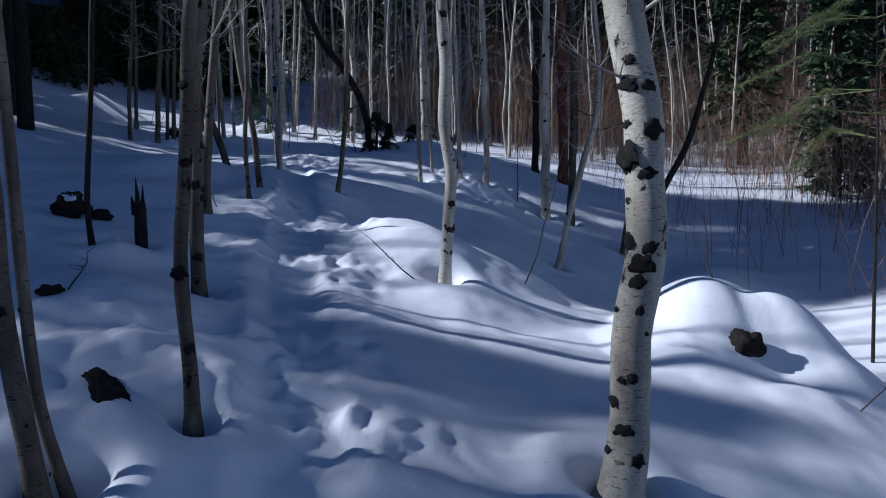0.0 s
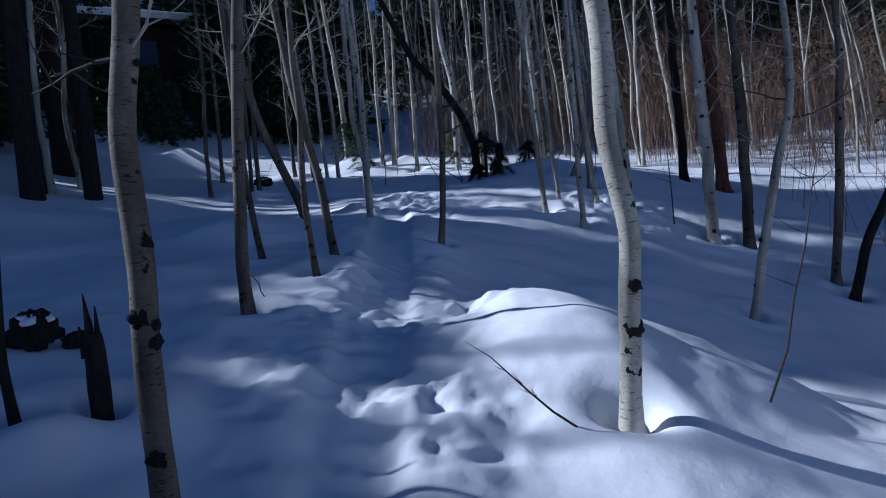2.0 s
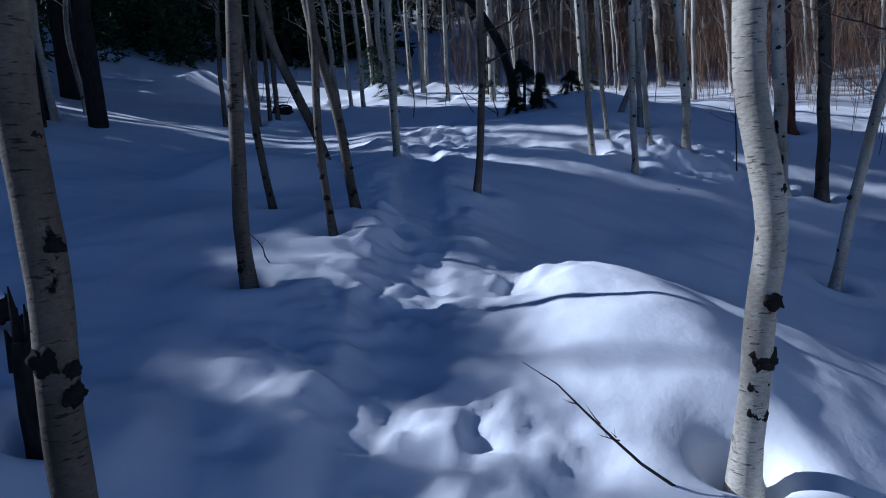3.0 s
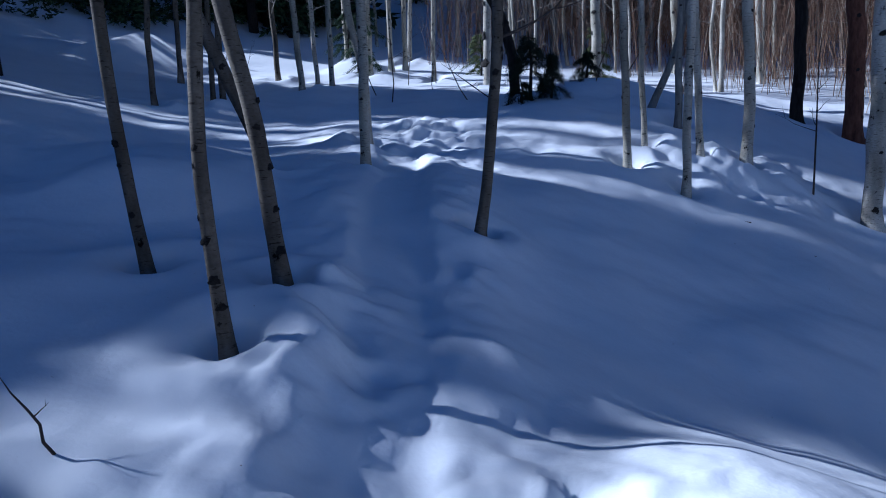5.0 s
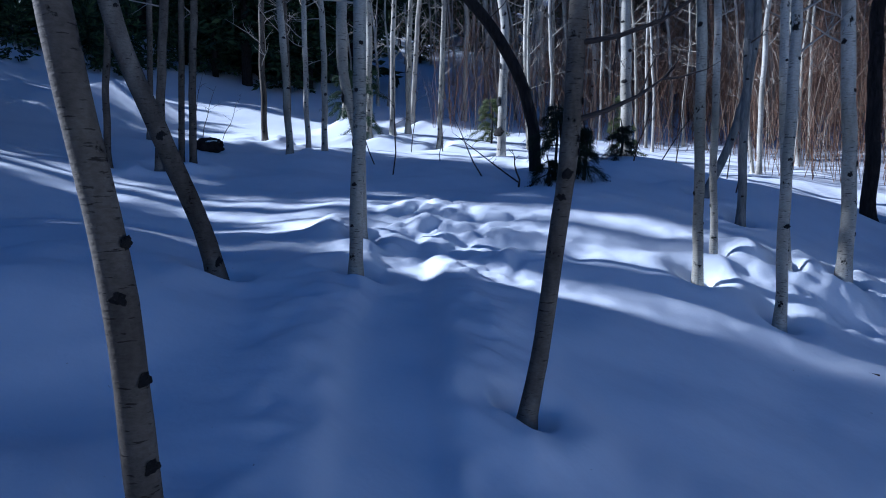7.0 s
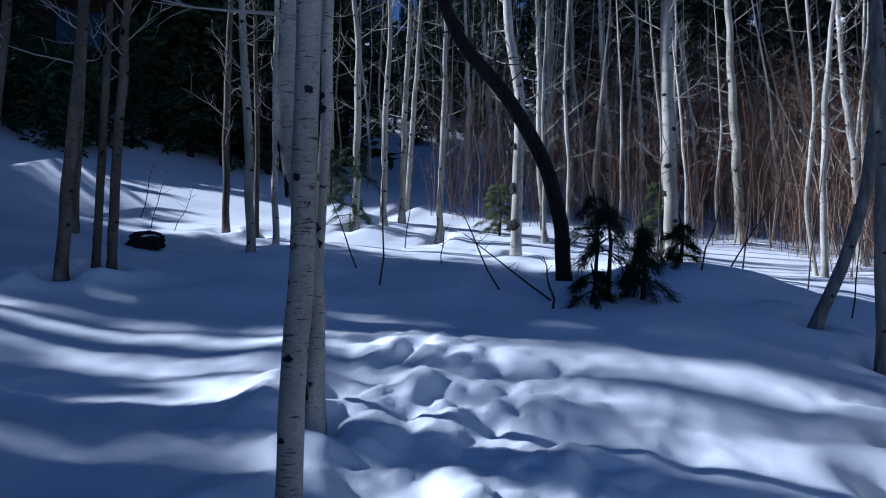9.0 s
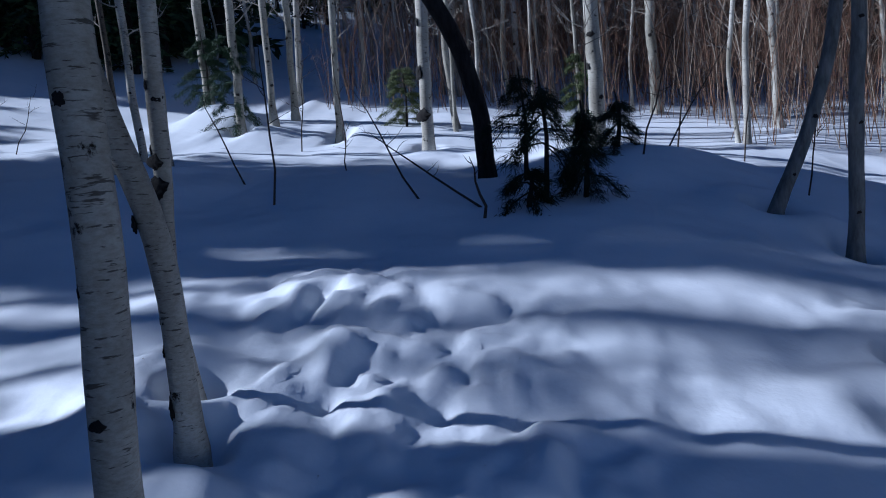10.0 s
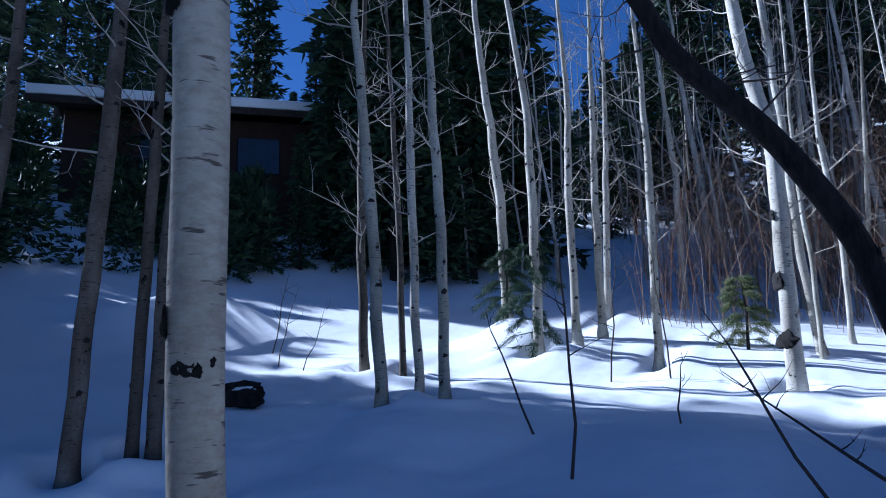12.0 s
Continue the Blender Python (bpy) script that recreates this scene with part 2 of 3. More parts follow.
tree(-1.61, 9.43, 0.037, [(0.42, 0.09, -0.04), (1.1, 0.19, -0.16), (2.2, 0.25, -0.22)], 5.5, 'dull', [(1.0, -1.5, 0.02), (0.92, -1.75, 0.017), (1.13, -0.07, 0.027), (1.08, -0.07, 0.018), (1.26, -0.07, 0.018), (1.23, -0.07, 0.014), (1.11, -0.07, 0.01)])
tree(-2.74, 10.79, 0.046, [(0.33, -0.0, -0.0), (0.54, 0.02, 0.0), (1.0, 0.05, 0.01), (1.64, 0.06, 0.01)], 5.5, 'white', [(0.88, -2.72, 0.019), (0.64, -1.74, 0.015), (1.21, -1.82, 0.013), (1.49, -1.06, 0.013), (0.39, -1.95, 0.013)])
tree(-2.95, 11.57, 0.041, [(0.28, 0.03, -0.02), (0.63, 0.04, -0.09), (0.93, -0.0, -0.19), (1.28, -0.03, -0.24), (1.64, -0.02, -0.26)], 5.5, 'white', [(1.01, -2.83, 0.046), (0.98, -2.83, 0.017), (0.87, -2.83, 0.023), (0.78, -2.83, 0.017), (1.17, -2.83, 0.028), (0.7, -2.83, 0.033), (0.15, -2.83, 0.038), (0.32, -2.83, 0.02), (0.41, -2.83, 0.012)])
tree(-3.04, 11.86, 0.03, [(0.29, -0.02, -0.02), (0.49, -0.02, -0.05), (0.67, 0.03, -0.09), (0.99, 0.07, -0.15), (1.22, 0.1, -0.19), (1.9, 0.14, -0.24)], 5.5, 'white', [(1.13, -1.05, 0.012), (1.05, -0.8, 0.011), (1.02, -1.02, 0.013), (1.03, -0.55, 0.012), (1.38, -2.54, 0.013), (1.4, -2.54, 0.008), (1.39, -2.08, 0.009), (1.62, -1.6, 0.007), (1.06, -2.54, 0.016), (1.2, -2.54, 0.006), (1.25, -2.54, 0.006), (1.54, -2.54, 0.006), (0.83, -2.1, 0.033), (0.87, -2.81, 0.021), (0.75, -1.94, 0.043), (1.42, -2.16, 0.017), (1.36, -1.86, 0.016)])
tree(-5.24, 15.65, 0.053, [(1.19, -0.02, -0.01), (2.27, -0.08, -0.04), (3.39, -0.14, -0.07)], 5.8, 'white', 3)
tree(-6.12, 16.77, 0.050, [(1.01, -0.01, -0.01), (2.16, -0.0, -0.0)], 5.5, 'dull', 3)
tree(-5.11, 16.00, 0.041, [(1.45, -0.01, -0.0), (3.51, 0.0, 0.0)], 5.5, 'white', 3)
tree(-5.76, 16.87, 0.035, [(1.27, 0.01, 0.0)], 5.5, 'dull', 3)
tree(-4.80, 15.83, 0.046, [(1.38, 0.02, 0.01), (3.24, -0.02, -0.01)], 5.5, 'white', 3)
tree(-2.48, 17.08, 0.074, [(0.87, 0.03, 0.02), (1.98, 0.09, 0.05), (2.92, -0.05, -0.02)], 9.2, 'white', [(0.92, -2.81, 0.103), (0.46, -2.16, 0.075), (1.45, -2.81, 0.051)])
tree(-1.89, 15.78, 0.086, [(0.71, -0.02, -0.0), (1.33, -0.17, -0.03), (1.99, -0.52, -0.09), (2.57, -1.01, -0.18)], 9.5, 'dark', 3)
tree(-0.66, 17.04, 0.088, [(1.04, 0.01, 0.0), (2.32, -0.01, -0.0)], 9.5, 'white', 3)
tree(-0.54, 11.87, 0.040, [(0.69, -0.01, -0.09), (1.62, -0.02, -0.21)], 5.5, 'white', 3)
tree(-0.34, 12.34, 0.031, [(0.7, -0.02, -0.09), (1.51, -0.03, -0.2)], 5.5, 'white', 3)
tree(-0.06, 11.61, 0.041, [(0.83, 0.02, 0.0), (1.53, 0.06, 0.01)], 5.5, 'white', 3)
tree(0.18, 12.30, 0.038, [(0.82, -0.03, -0.01), (1.61, -0.05, -0.01)], 5.5, 'white', 3)
tree(0.62, 12.45, 0.059, [(0.66, 0.05, 0.01), (1.73, -0.0, -0.0)], 6.5, 'white', 3)
tree(1.69, 12.22, 0.090, [(0.71, 0.01, 0.0), (1.97, 0.03, 0.01)], 9.5, 'white', 3)
tree(2.46, 14.92, 0.118, [(1.74, 0.0, 0.0)], 11.0, 'pine', 3)
tree(1.89, 15.27, 0.086, [(1.6, 0.03, 0.01)], 9.5, 'dark', 3)
tree(1.52, 9.86, 0.052, [(0.85, 0.21, 0.03), (1.59, 0.41, 0.06), (2.22, 0.63, 0.09), (3.04, 0.67, 0.1), (4.0, 0.61, 0.09)], 7.0, 'white', 3)
tree(2.13, 12.25, 0.081, [(1.73, 0.1, 0.01), (3.4, 0.11, 0.02), (4.24, 0.07, 0.01)], 8.9, 'dull', 3)
tree(2.87, 11.39, 0.058, [(1.33, 0.19, 0.03), (2.83, 0.35, 0.05), (4.34, 0.36, 0.05)], 6.4, 'dull', 3)
tree(2.89, 10.98, 0.060, [(0.73, 0.25, 0.04), (1.43, 0.65, 0.1), (2.12, 1.04, 0.16)], 6.6, 'dark', 3)
tree(-0.14, 14.11, 0.047, [(0.35, 0.19, 0.03), (0.75, 0.35, 0.05), (1.22, 0.48, 0.07), (1.76, 0.53, 0.07)], 5.5, 'grey', 3)
tree(0.15, 13.66, 0.045, [(0.56, 0.02, 0.0), (0.94, 0.02, 0.0), (1.5, 0.05, 0.0)], 5.5, 'grey', 3)
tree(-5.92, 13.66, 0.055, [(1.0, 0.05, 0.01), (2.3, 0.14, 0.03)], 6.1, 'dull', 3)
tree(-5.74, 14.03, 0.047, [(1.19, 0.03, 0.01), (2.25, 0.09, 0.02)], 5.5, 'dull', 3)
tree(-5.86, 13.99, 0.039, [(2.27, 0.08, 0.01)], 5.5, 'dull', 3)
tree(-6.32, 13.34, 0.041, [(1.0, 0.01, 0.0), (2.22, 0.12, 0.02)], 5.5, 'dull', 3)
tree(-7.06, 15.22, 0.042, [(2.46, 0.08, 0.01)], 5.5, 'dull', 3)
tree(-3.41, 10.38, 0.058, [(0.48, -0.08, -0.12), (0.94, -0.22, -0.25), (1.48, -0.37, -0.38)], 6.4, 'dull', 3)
tree(-5.81, 19.77, 0.076, [(1.58, 0.0, 0.0), (2.99, -0.09, -0.05), (4.5, -0.19, -0.1)], 8.4, 'white', 3)
tree(-4.94, 18.44, 0.061, [(1.51, 0.03, 0.02), (2.88, 0.04, 0.02), (4.38, -0.1, -0.05)], 6.8, 'white', 3)
tree(-4.58, 18.71, 0.052, [(1.5, 0.02, 0.01), (2.87, 0.1, 0.05), (4.37, 0.07, 0.04)], 5.7, 'white', 3)
tree(-4.97, 21.90, 0.062, [(1.52, 0.1, 0.05), (3.44, 0.23, 0.12), (5.52, 0.34, 0.18)], 6.8, 'white', 3)
tree(-3.71, 18.53, 0.049, [(1.43, 0.07, 0.04), (2.38, 0.11, 0.06), (3.38, 0.12, 0.06)], 5.5, 'white', 3)
tree(-3.98, 23.16, 0.064, [(2.18, 0.09, 0.05), (4.06, 0.03, 0.02)], 7.0, 'white', 3)
tree(-3.76, 25.54, 0.077, [(1.76, 0.08, 0.04), (4.34, -0.08, -0.04)], 8.5, 'white', 3)
tree(-2.50, 25.21, 0.065, [(2.23, 0.18, 0.1), (4.77, 0.4, 0.21)], 7.2, 'white', 3)
tree(1.20, 21.62, 0.091, [(1.43, -0.04, -0.01), (2.89, -0.09, -0.01)], 9.5, 'white', 3)
tree(2.61, 20.21, 0.060, [(1.55, -0.06, -0.01), (2.57, -0.17, -0.02)], 6.6, 'white', 3)
tree(-2.17, 24.12, 0.074, [(1.8, 0.02, 0.0), (3.01, -0.04, -0.01)], 8.1, 'white', 3)
tree(-1.66, 26.04, 0.073, [(1.77, 0.04, 0.01), (3.12, 0.03, 0.0)], 8.1, 'white', 3)
tree(-0.91, 24.44, 0.072, [(1.6, 0.04, 0.01), (3.06, -0.08, -0.01)], 8.0, 'white', 3)
tree(-0.31, 23.57, 0.056, [(1.87, 0.05, 0.01), (3.01, -0.0, -0.0)], 6.2, 'white', 3)
tree(-4.57, 19.84, 0.056, [(1.35, 0.04, 0.01), (2.51, 0.09, 0.01)], 6.2, 'white', 3)

# ---- snow ----
rng = np.random.default_rng(7)


def snow_height(x, y):
    z = land(x, y)
    off = np.abs(x - trail(y))
    on = np.clip((13.5 - y) / 2, 0, 1)
    z = z - 0.055 * on * np.exp(-(off / 0.21) ** 6)
    z = z + 0.015 * on * np.exp(-((off - 0.4) / 0.16) ** 2)
    for mx, my, r, h in MOUNDS:
        d = np.hypot(x - mx, y - my) / r
        z = z + h * np.clip(1 - d * d, 0, None) ** 1.5
    for tx, ty, tr, *_ in TREES:
        d2 = (x - tx) ** 2 + (y - ty) ** 2
        z = z - 0.15 * np.exp(-(d2 / (tr + 0.075) ** 2) ** 2) + 0.035 * np.exp(-((np.sqrt(d2) - tr - 0.24) / 0.12) ** 2)
    return z


MOUNDS = [
    (-1.68, 4.41, 0.75, -0.12), (-2.7, 10.8, 0.6, -0.05), (0.1, 6.9, 1.35, 0.3), (-0.5, 7.1, 0.6, 0.08), (2.25, 5.5, 0.95, 0.6), (2.75, 4.9, 0.6, 0.3), (1.7, 4.9, 0.7, 0.2), (-1.95, 3.7, 0.7, 0.14), (-1.6, 2.95, 0.8, 0.08), (-9.4, 17.4, 1.3, 0.7), (0.1, 5.7, 1.0, 0.12),
    (-0.5, 6.3, 0.9, 0.14), (-3.9, 9.6, 1.0, 0.22), (-4.6, 10.6, 1.1, 0.2), (-1.9, 15.85, 0.85, -0.17), (-0.7, 15.4, 1.1, 0.2), (0.1, 12.3, 0.7, 0.12),
    (0.8, 12.5, 0.7, 0.14), (-0.6, 11.5, 0.8, 0.08), (-4.6, 15.2, 0.8, 0.1), (-5.5, 19.5, 0.7, 0.25), (3.4, 7.5, 0.8, 0.2), (4.2, 10.5, 0.9, 0.3)]


def spread(lo, hi, a, b, n_mid, n_out):
    mid = np.linspace(a, b, n_mid)
    s = np.linspace(0, 1, n_out + 1)[1:] ** 2.6
    return np.concatenate([(a + (lo - a) * s)[::-1], mid, b + (hi - b) * s])


gx = spread(-400, 400, -6.0, 4.0, 330, 45)
gy = spread(-300, 600, 1.0, 17.0, 520, 50)
X, Y = np.meshgrid(gx, gy)
Z = snow_height(X, Y)
near = np.clip(1.5 - np.maximum(np.abs(X + 0.5) / 7, np.abs(Y - 10) / 11), 0, 1)
rough = np.zeros_like(Z)
TRODDEN = [(-2.35, 12.0, 0.75), (-2.0, 11.5, 0.5), (-2.7, 12.6, 0.5), (-1.5, 6.5, 0.5), (-1.1, 6.9, 0.45), (-1.9, 7.4, 0.4), (-2.0, 8.0, 0.35), (-1.7, 5.6, 0.45), (-1.0, 5.4, 0.5), (-1.6, 2.9, 0.7), (-0.6, 2.9, 0.6), (-1.0, 3.6, 0.45), (-3.1, 11.7, 0.4), (0.3, 12.3, 0.6), (0.9, 12.6, 0.5)]
trampled = 0.36 * np.exp(-((np.abs(X - trail(Y)) - 0.45) / 0.25) ** 2) * np.clip((13.0 - Y) / 2, 0, 1)
for tx, ty, tr in TRODDEN:
    trampled = np.maximum(trampled, np.exp(-((X - tx) ** 2 + (Y - ty) ** 2) / (tr * tr)))
rows_n, cols_n = Z.shape
for i in range(rows_n):
    for j in range(cols_n):
        w = near[i, j]
        x, y = X[i, j], Y[i, j]
        k = 0.10 * noise.noise((x * 0.7, y * 0.7, 3.1)) + 0.035 * noise.noise((x * 1.9, y * 1.9, 8.0))
        if w > 0.01:
            k += w * 0.008 * noise.noise((x * 6, y * 6, 1.0))
            t = trampled[i, j]
            if t > 0.03:
                wx, wy = x + 0.12 * noise.noise((x * 3, y * 3, 0)), y + 0.12 * noise.noise((x * 3, y * 3, 7))
                pit = max(0.0, noise.noise((wx * 3.4, wy * 3.4, 4.0)) - 0.12)
                cell = noise.voronoi((wx * 3.6, wy * 3.6, 1.5))[0]
                k += w * t * 0.045 * min(0.45, cell[1] - cell[0])
                k += w * t * (0.10 * abs(noise.noise((wx * 2.2, wy * 2.2, 5.0))) + 0.06 * abs(noise.noise((wx * 5.5, wy * 5.5, 2.0))) + 0.03 * noise.noise((x * 12, y * 12, 3.0)) - 0.14 * pit)
        rough[i, j] = k
Z = Z + rough
verts = np.stack([X, Y, Z], -1).reshape(-1, 3)
idx = np.arange(rows_n * cols_n).reshape(rows_n, cols_n)
quads = np.stack([idx[:-1, :-1], idx[:-1, 1:], idx[1:, 1:], idx[1:, :-1]], -1).reshape(-1, 4)
ground = mesh_part("ground", verts.tolist(), quads.tolist(), SNOW)
tagged(ground, "deep blue-shaded snow with a trodden trail across a hillside", "snow", kind="structure")


def surface(x, y):
    """Height of the finished snow at a place."""
    j = int(np.clip(np.searchsorted(gx, x) - 1, 0, cols_n - 2))
    i = int(np.clip(np.searchsorted(gy, y) - 1, 0, rows_n - 2))
    u = (x - gx[j]) / (gx[j + 1] - gx[j])
    v = (y - gy[i]) / (gy[i + 1] - gy[i])
    return float((1 - v) * ((1 - u) * Z[i, j] + u * Z[i, j + 1]) + v * ((1 - u) * Z[i + 1, j] + u * Z[i + 1, j + 1]))


# ---- trunks ----
def spine_at(spine, height, h, sway):
    hs = [0.0] + [s[0] for s in spine]
    xs = [0.0] + [s[1] for s in spine]
    ys = [0.0] + [s[2] for s in spine]
    if height > hs[-1]:
        lean_x = (xs[-1] - xs[-2]) / max(hs[-1] - hs[-2], 0.1)
        lean_y = (ys[-1] - ys[-2]) / max(hs[-1] - hs[-2], 0.1)
        rise = height - hs[-1]
        xs.append(xs[-1] + 0.45 * lean_x * rise + sway[0])
        ys.append(ys[-1] + 0.45 * lean_y * rise + sway[1])
        hs.append(height)
    return float(np.interp(h, hs, xs)), float(np.interp(h, hs, ys))


def limb(verts, faces, start, way, length, radius, r, twigs, sides=4):
    """A crooked branch with side twigs that curl upwards."""
    pts, p, d = [Vector(start)], Vector(start), Vector(way).normalized()
    steps = max(4, int(length / 0.14))
    for s in range(steps):
        d = (d + Vector((r.uniform(-1, 1), r.uniform(-1, 1), r.uniform(-0.55, 0.95))) * 0.26).normalized()
        p = p + d * (length / steps)
        pts.append(p)
    tube(verts, faces, pts, [radius * (1 - 0.85 * i / steps) for i in range(steps + 1)], sides, False)
    for k in range(twigs):
        i = r.randint(1, steps - 1)
        q = Vector((r.uniform(-1, 1), r.uniform(-1, 1), r.uniform(-0.4, 1))).normalized()
        limb(verts, faces, pts[i], (pts[i] - pts[i - 1]).normalized() * 0.7 + q * 0.8, length * r.uniform(0.25, 0.5), radius * 0.5, r, max(0, twigs // 3), 3)


LOOKS = {
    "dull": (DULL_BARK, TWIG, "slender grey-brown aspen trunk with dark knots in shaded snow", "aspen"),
    "white": (WHITE_BARK, TWIG, "slender pale aspen trunk with dark knots standing in deep snow", "aspen"),
    "grey": (GREY_BARK, DARK_TWIG, "bent grey-barked leafless tree rooted in shaded snow", "tree"),
    "dark": (DARK_BARK, DARK_TWIG, "leaning dark-barked leafless tree rooted in shaded snow", "tree"),
    "pine": (PINE_BARK, DARK_TWIG, "reddish-brown scaly pine trunk at the edge of the thicket", "pine"),
}


def knot_mesh(seed):
    bm = bmesh.new()
    bmesh.ops.create_icosphere(bm, subdivisions=3, radius=1.0)
    for v in bm.verts:
        q = v.co + Vector((seed, 0, 0))
        v.co *= 1 + 0.6 * noise.noise(q * 1.4) + 0.45 * noise.noise(q * 3.7) + 0.22 * noise.noise(q * 9)
        v.co.y *= 0.16
    me = bpy.data.meshes.new("knot")
    bm.to_mesh(me)
    bm.free()
    me.materials.append(KNOT)
    me.polygons.foreach_set("use_smooth", [True] * len(me.polygons))
    return me


SIDE_LIMBS = {12: [(1.42, -0.2, 0.6), (1.16, 0.1, 0.5)], 22: [(2.75, 2.6, 1.3), (2.4, 0.3, 0.9)], 32: [(2.1, 0.3, 1.0), (2.3, 2.9, 0.9)], 4: [(1.75, 2.8, 0.6)]}
KNOT_MESHES = [knot_mesh(s) for s in (3, 17, 41, 66)]


def build_tree(number, x, y, r, spine, height, kind, knots, single=True):
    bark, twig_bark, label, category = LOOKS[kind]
    rr = random.Random(number * 17 + 3)
    base = surface(x, y)
    top = tagged(new({"white": "aspen_tree", "dull": "aspen_tree", "pine": "pine_tree"}.get(kind, "bare_tree")), label, category, "trees beside the trail")
    top.location = (x, y, base + 0.06)
    r *= 1.04 if number == 0 else 0.88
    sway = (rr.uniform(-0.15, 0.15), rr.uniform(-0.15, 0.15))
    hs = [-0.35, -0.08, 0.0, 0.07, 0.2]
    while hs[-1] < height:
        hs.append(hs[-1] + (0.09 if hs[-1] < 3.2 else 0.3))
    pts, radii = [], []
    for h in hs:
        cx, cy = [sum(spine_at(spine, height, max(h + o, 0), sway)[k] for o in (-0.16, -0.06, 0.06, 0.16)) / 4 for k in (0, 1)]
        pts.append((cx + 0.45 * r * noise.noise((h * 2.0, number, 0)), cy + 0.45 * r * noise.noise((h * 2.0, number, 5)), h))
        flare = 1 + 0.45 * math.exp(-max(h, 0) / 0.09)
        taper = 1.04 - 0.07 * min(h, 2.5) / 2.5 - 0.85 * max(0, (h - 2.0) / max(height - 2.0, 0.5))
        radii.append(max(0.006, r * taper * flare * (1 + 0.07 * noise.noise((h * 6, number, 9)))))
    v, f = [], []
    tube(v, f, pts, radii, 14)
    mesh_part("trunk", v, f, bark, top)
    v, f = [], []
    first = 1.7 if y < 16 else 1.2
    n = int((height - first) * (4.8 if kind in ("white", "dull") else 2.6))
    for k in range(max(n, 0)):
        if single:
            v, f = [], []
        h = first + (height - first) * (k + rr.random()) / n
        i = min(range(len(hs)), key=lambda q: abs(hs[q] - h))
        a = rr.uniform(0, 6.283)
        limb(v, f, pts[i], (math.cos(a), math.sin(a), rr.uniform(0.1, 0.8)), rr.uniform(0.35, 1.15) * min(1, 0.35 + r * 9), min(0.0085, radii[i] * 0.24), rr, 4)
        if single:
            mesh_part("branch", v, f, twig_bark, top)
    for h, a, length in SIDE_LIMBS.get(number, ()):
        i = min(range(len(hs)), key=lambda q: abs(hs[q] - h))
        v, f = [], []
        limb(v, f, pts[i], (math.cos(a), math.sin(a), 0.12), length, 0.011, rr, 3, 6)
        mesh_part("branch", v, f, DARK_TWIG, top, "dark bare side branch")
    if f and not single:
        tagged(mesh_part("crown", v, f, twig_bark, top), kind="stuff")
    spots = knots if isinstance(knots, list) else [(0.15 + 3.2 * (q + rr.random()) / (3 * knots), rr.uniform(-3.1, 0.1), r * rr.uniform(0.22, 0.55)) for q in range(3 * knots)]
    for h, a, w in spots:
        i = min(range(len(hs)), key=lambda q: abs(hs[q] - h))
        s = radii[i]
        ob = new("knot", rr.choice(KNOT_MESHES))
        ob.parent = top
        ob.location = (pts[i][0] + math.cos(a) * s * 0.985, pts[i][1] + math.sin(a) * s * 0.985, h)
        ob.rotation_euler = (0, rr.uniform(-0.35, 0.35), a - math.pi / 2)
        ob.scale = (w * rr.uniform(0.8, 1.0), w * rr.uniform(0.9, 1.3), w * rr.uniform(0.6, 0.95))
    return top


for number, row in enumerate(TREES):
    if row[5] != "snag":
        build_tree(number, *row)


# ---- conifers ----
def conifer_parts(seed, height, spread_r, levels, per, first=0.12, mat=NEEDLES, blades=12, size=0.34):
    rr = random.Random(seed)
    v, f = [], []
    tube(v, f, [(0, 0, -0.6), (0, 0, 0.2), (0.03, 0, height * 0.5), (0, 0, height)], [height * 0.017, height * 0.015, height * 0.010, 0.01], 9)
    nv, nf = [], []
    for l in range(levels):
        q = (l + rr.random()) / levels
        z = height * (first + (0.99 - first) * q)
        reach = spread_r * (1 - q) ** 0.8 * rr.uniform(0.7, 1.12) + 0.12
        for k in range(per):
            a = rr.uniform(0, 6.283)
            out = reach * rr.uniform(0.6, 1.0)
            tip = Vector((math.cos(a) * out, math.sin(a) * out, z - out * rr.uniform(0.05, 0.35) + 0.25 * q))
            root = Vector((0, 0, z))
            bend = (root + tip) / 2 + Vector((0, 0, 0.08 * out))
            tube(v, f, [root, bend, tip], [0.012 + 0.006 * out, 0.012, 0.004], 3, False)
            for s in range(blades):
                w = rr.uniform(0.22, 1.05)
                c = root.lerp(bend, w * 2) if w < 0.5 else bend.lerp(tip, w * 2 - 1)
                d = ((tip - root).normalized() + Vector((rr.uniform(-1, 1), rr.uniform(-1, 1), rr.uniform(-0.7, 0.5))) * 0.9).normalized()
                side = d.cross(Vector((rr.uniform(-1, 1), rr.uniform(-1, 1), rr.uniform(-1, 1)))).normalized()
                length, wide = size * rr.uniform(0.6, 1.3), size * rr.uniform(0.10, 0.2)
                n0 = len(nv)
                nv.extend((c, c + d * length * 0.45 + side * wide, c + d * length, c + d * length * 0.5 - side * wide))
                nf.append((n0, n0 + 1, n0 + 2, n0 + 3))
    return (v, f), (nv, nf), mat


def conifer(name, label, at, specs, group="dark conifers on the slope"):
    (v, f), (nv, nf), mat = specs
    top = tagged(new(name), label, "conifer", group)
    top.location = at
    mesh_part("trunk", v, f, DARK_BARK, top)
    tagged(mesh_part("needles", nv, nf, mat, top, smooth=False), kind="stuff")
    return top


FIR_LABEL = "tall dark green conifer on the snowy slope"


def place(x, y, turn=0.0, scale=1.0):
    return Matrix.LocRotScale((x, y, surface(x, y)), Euler((0, 0, turn)), (scale,) * 3)


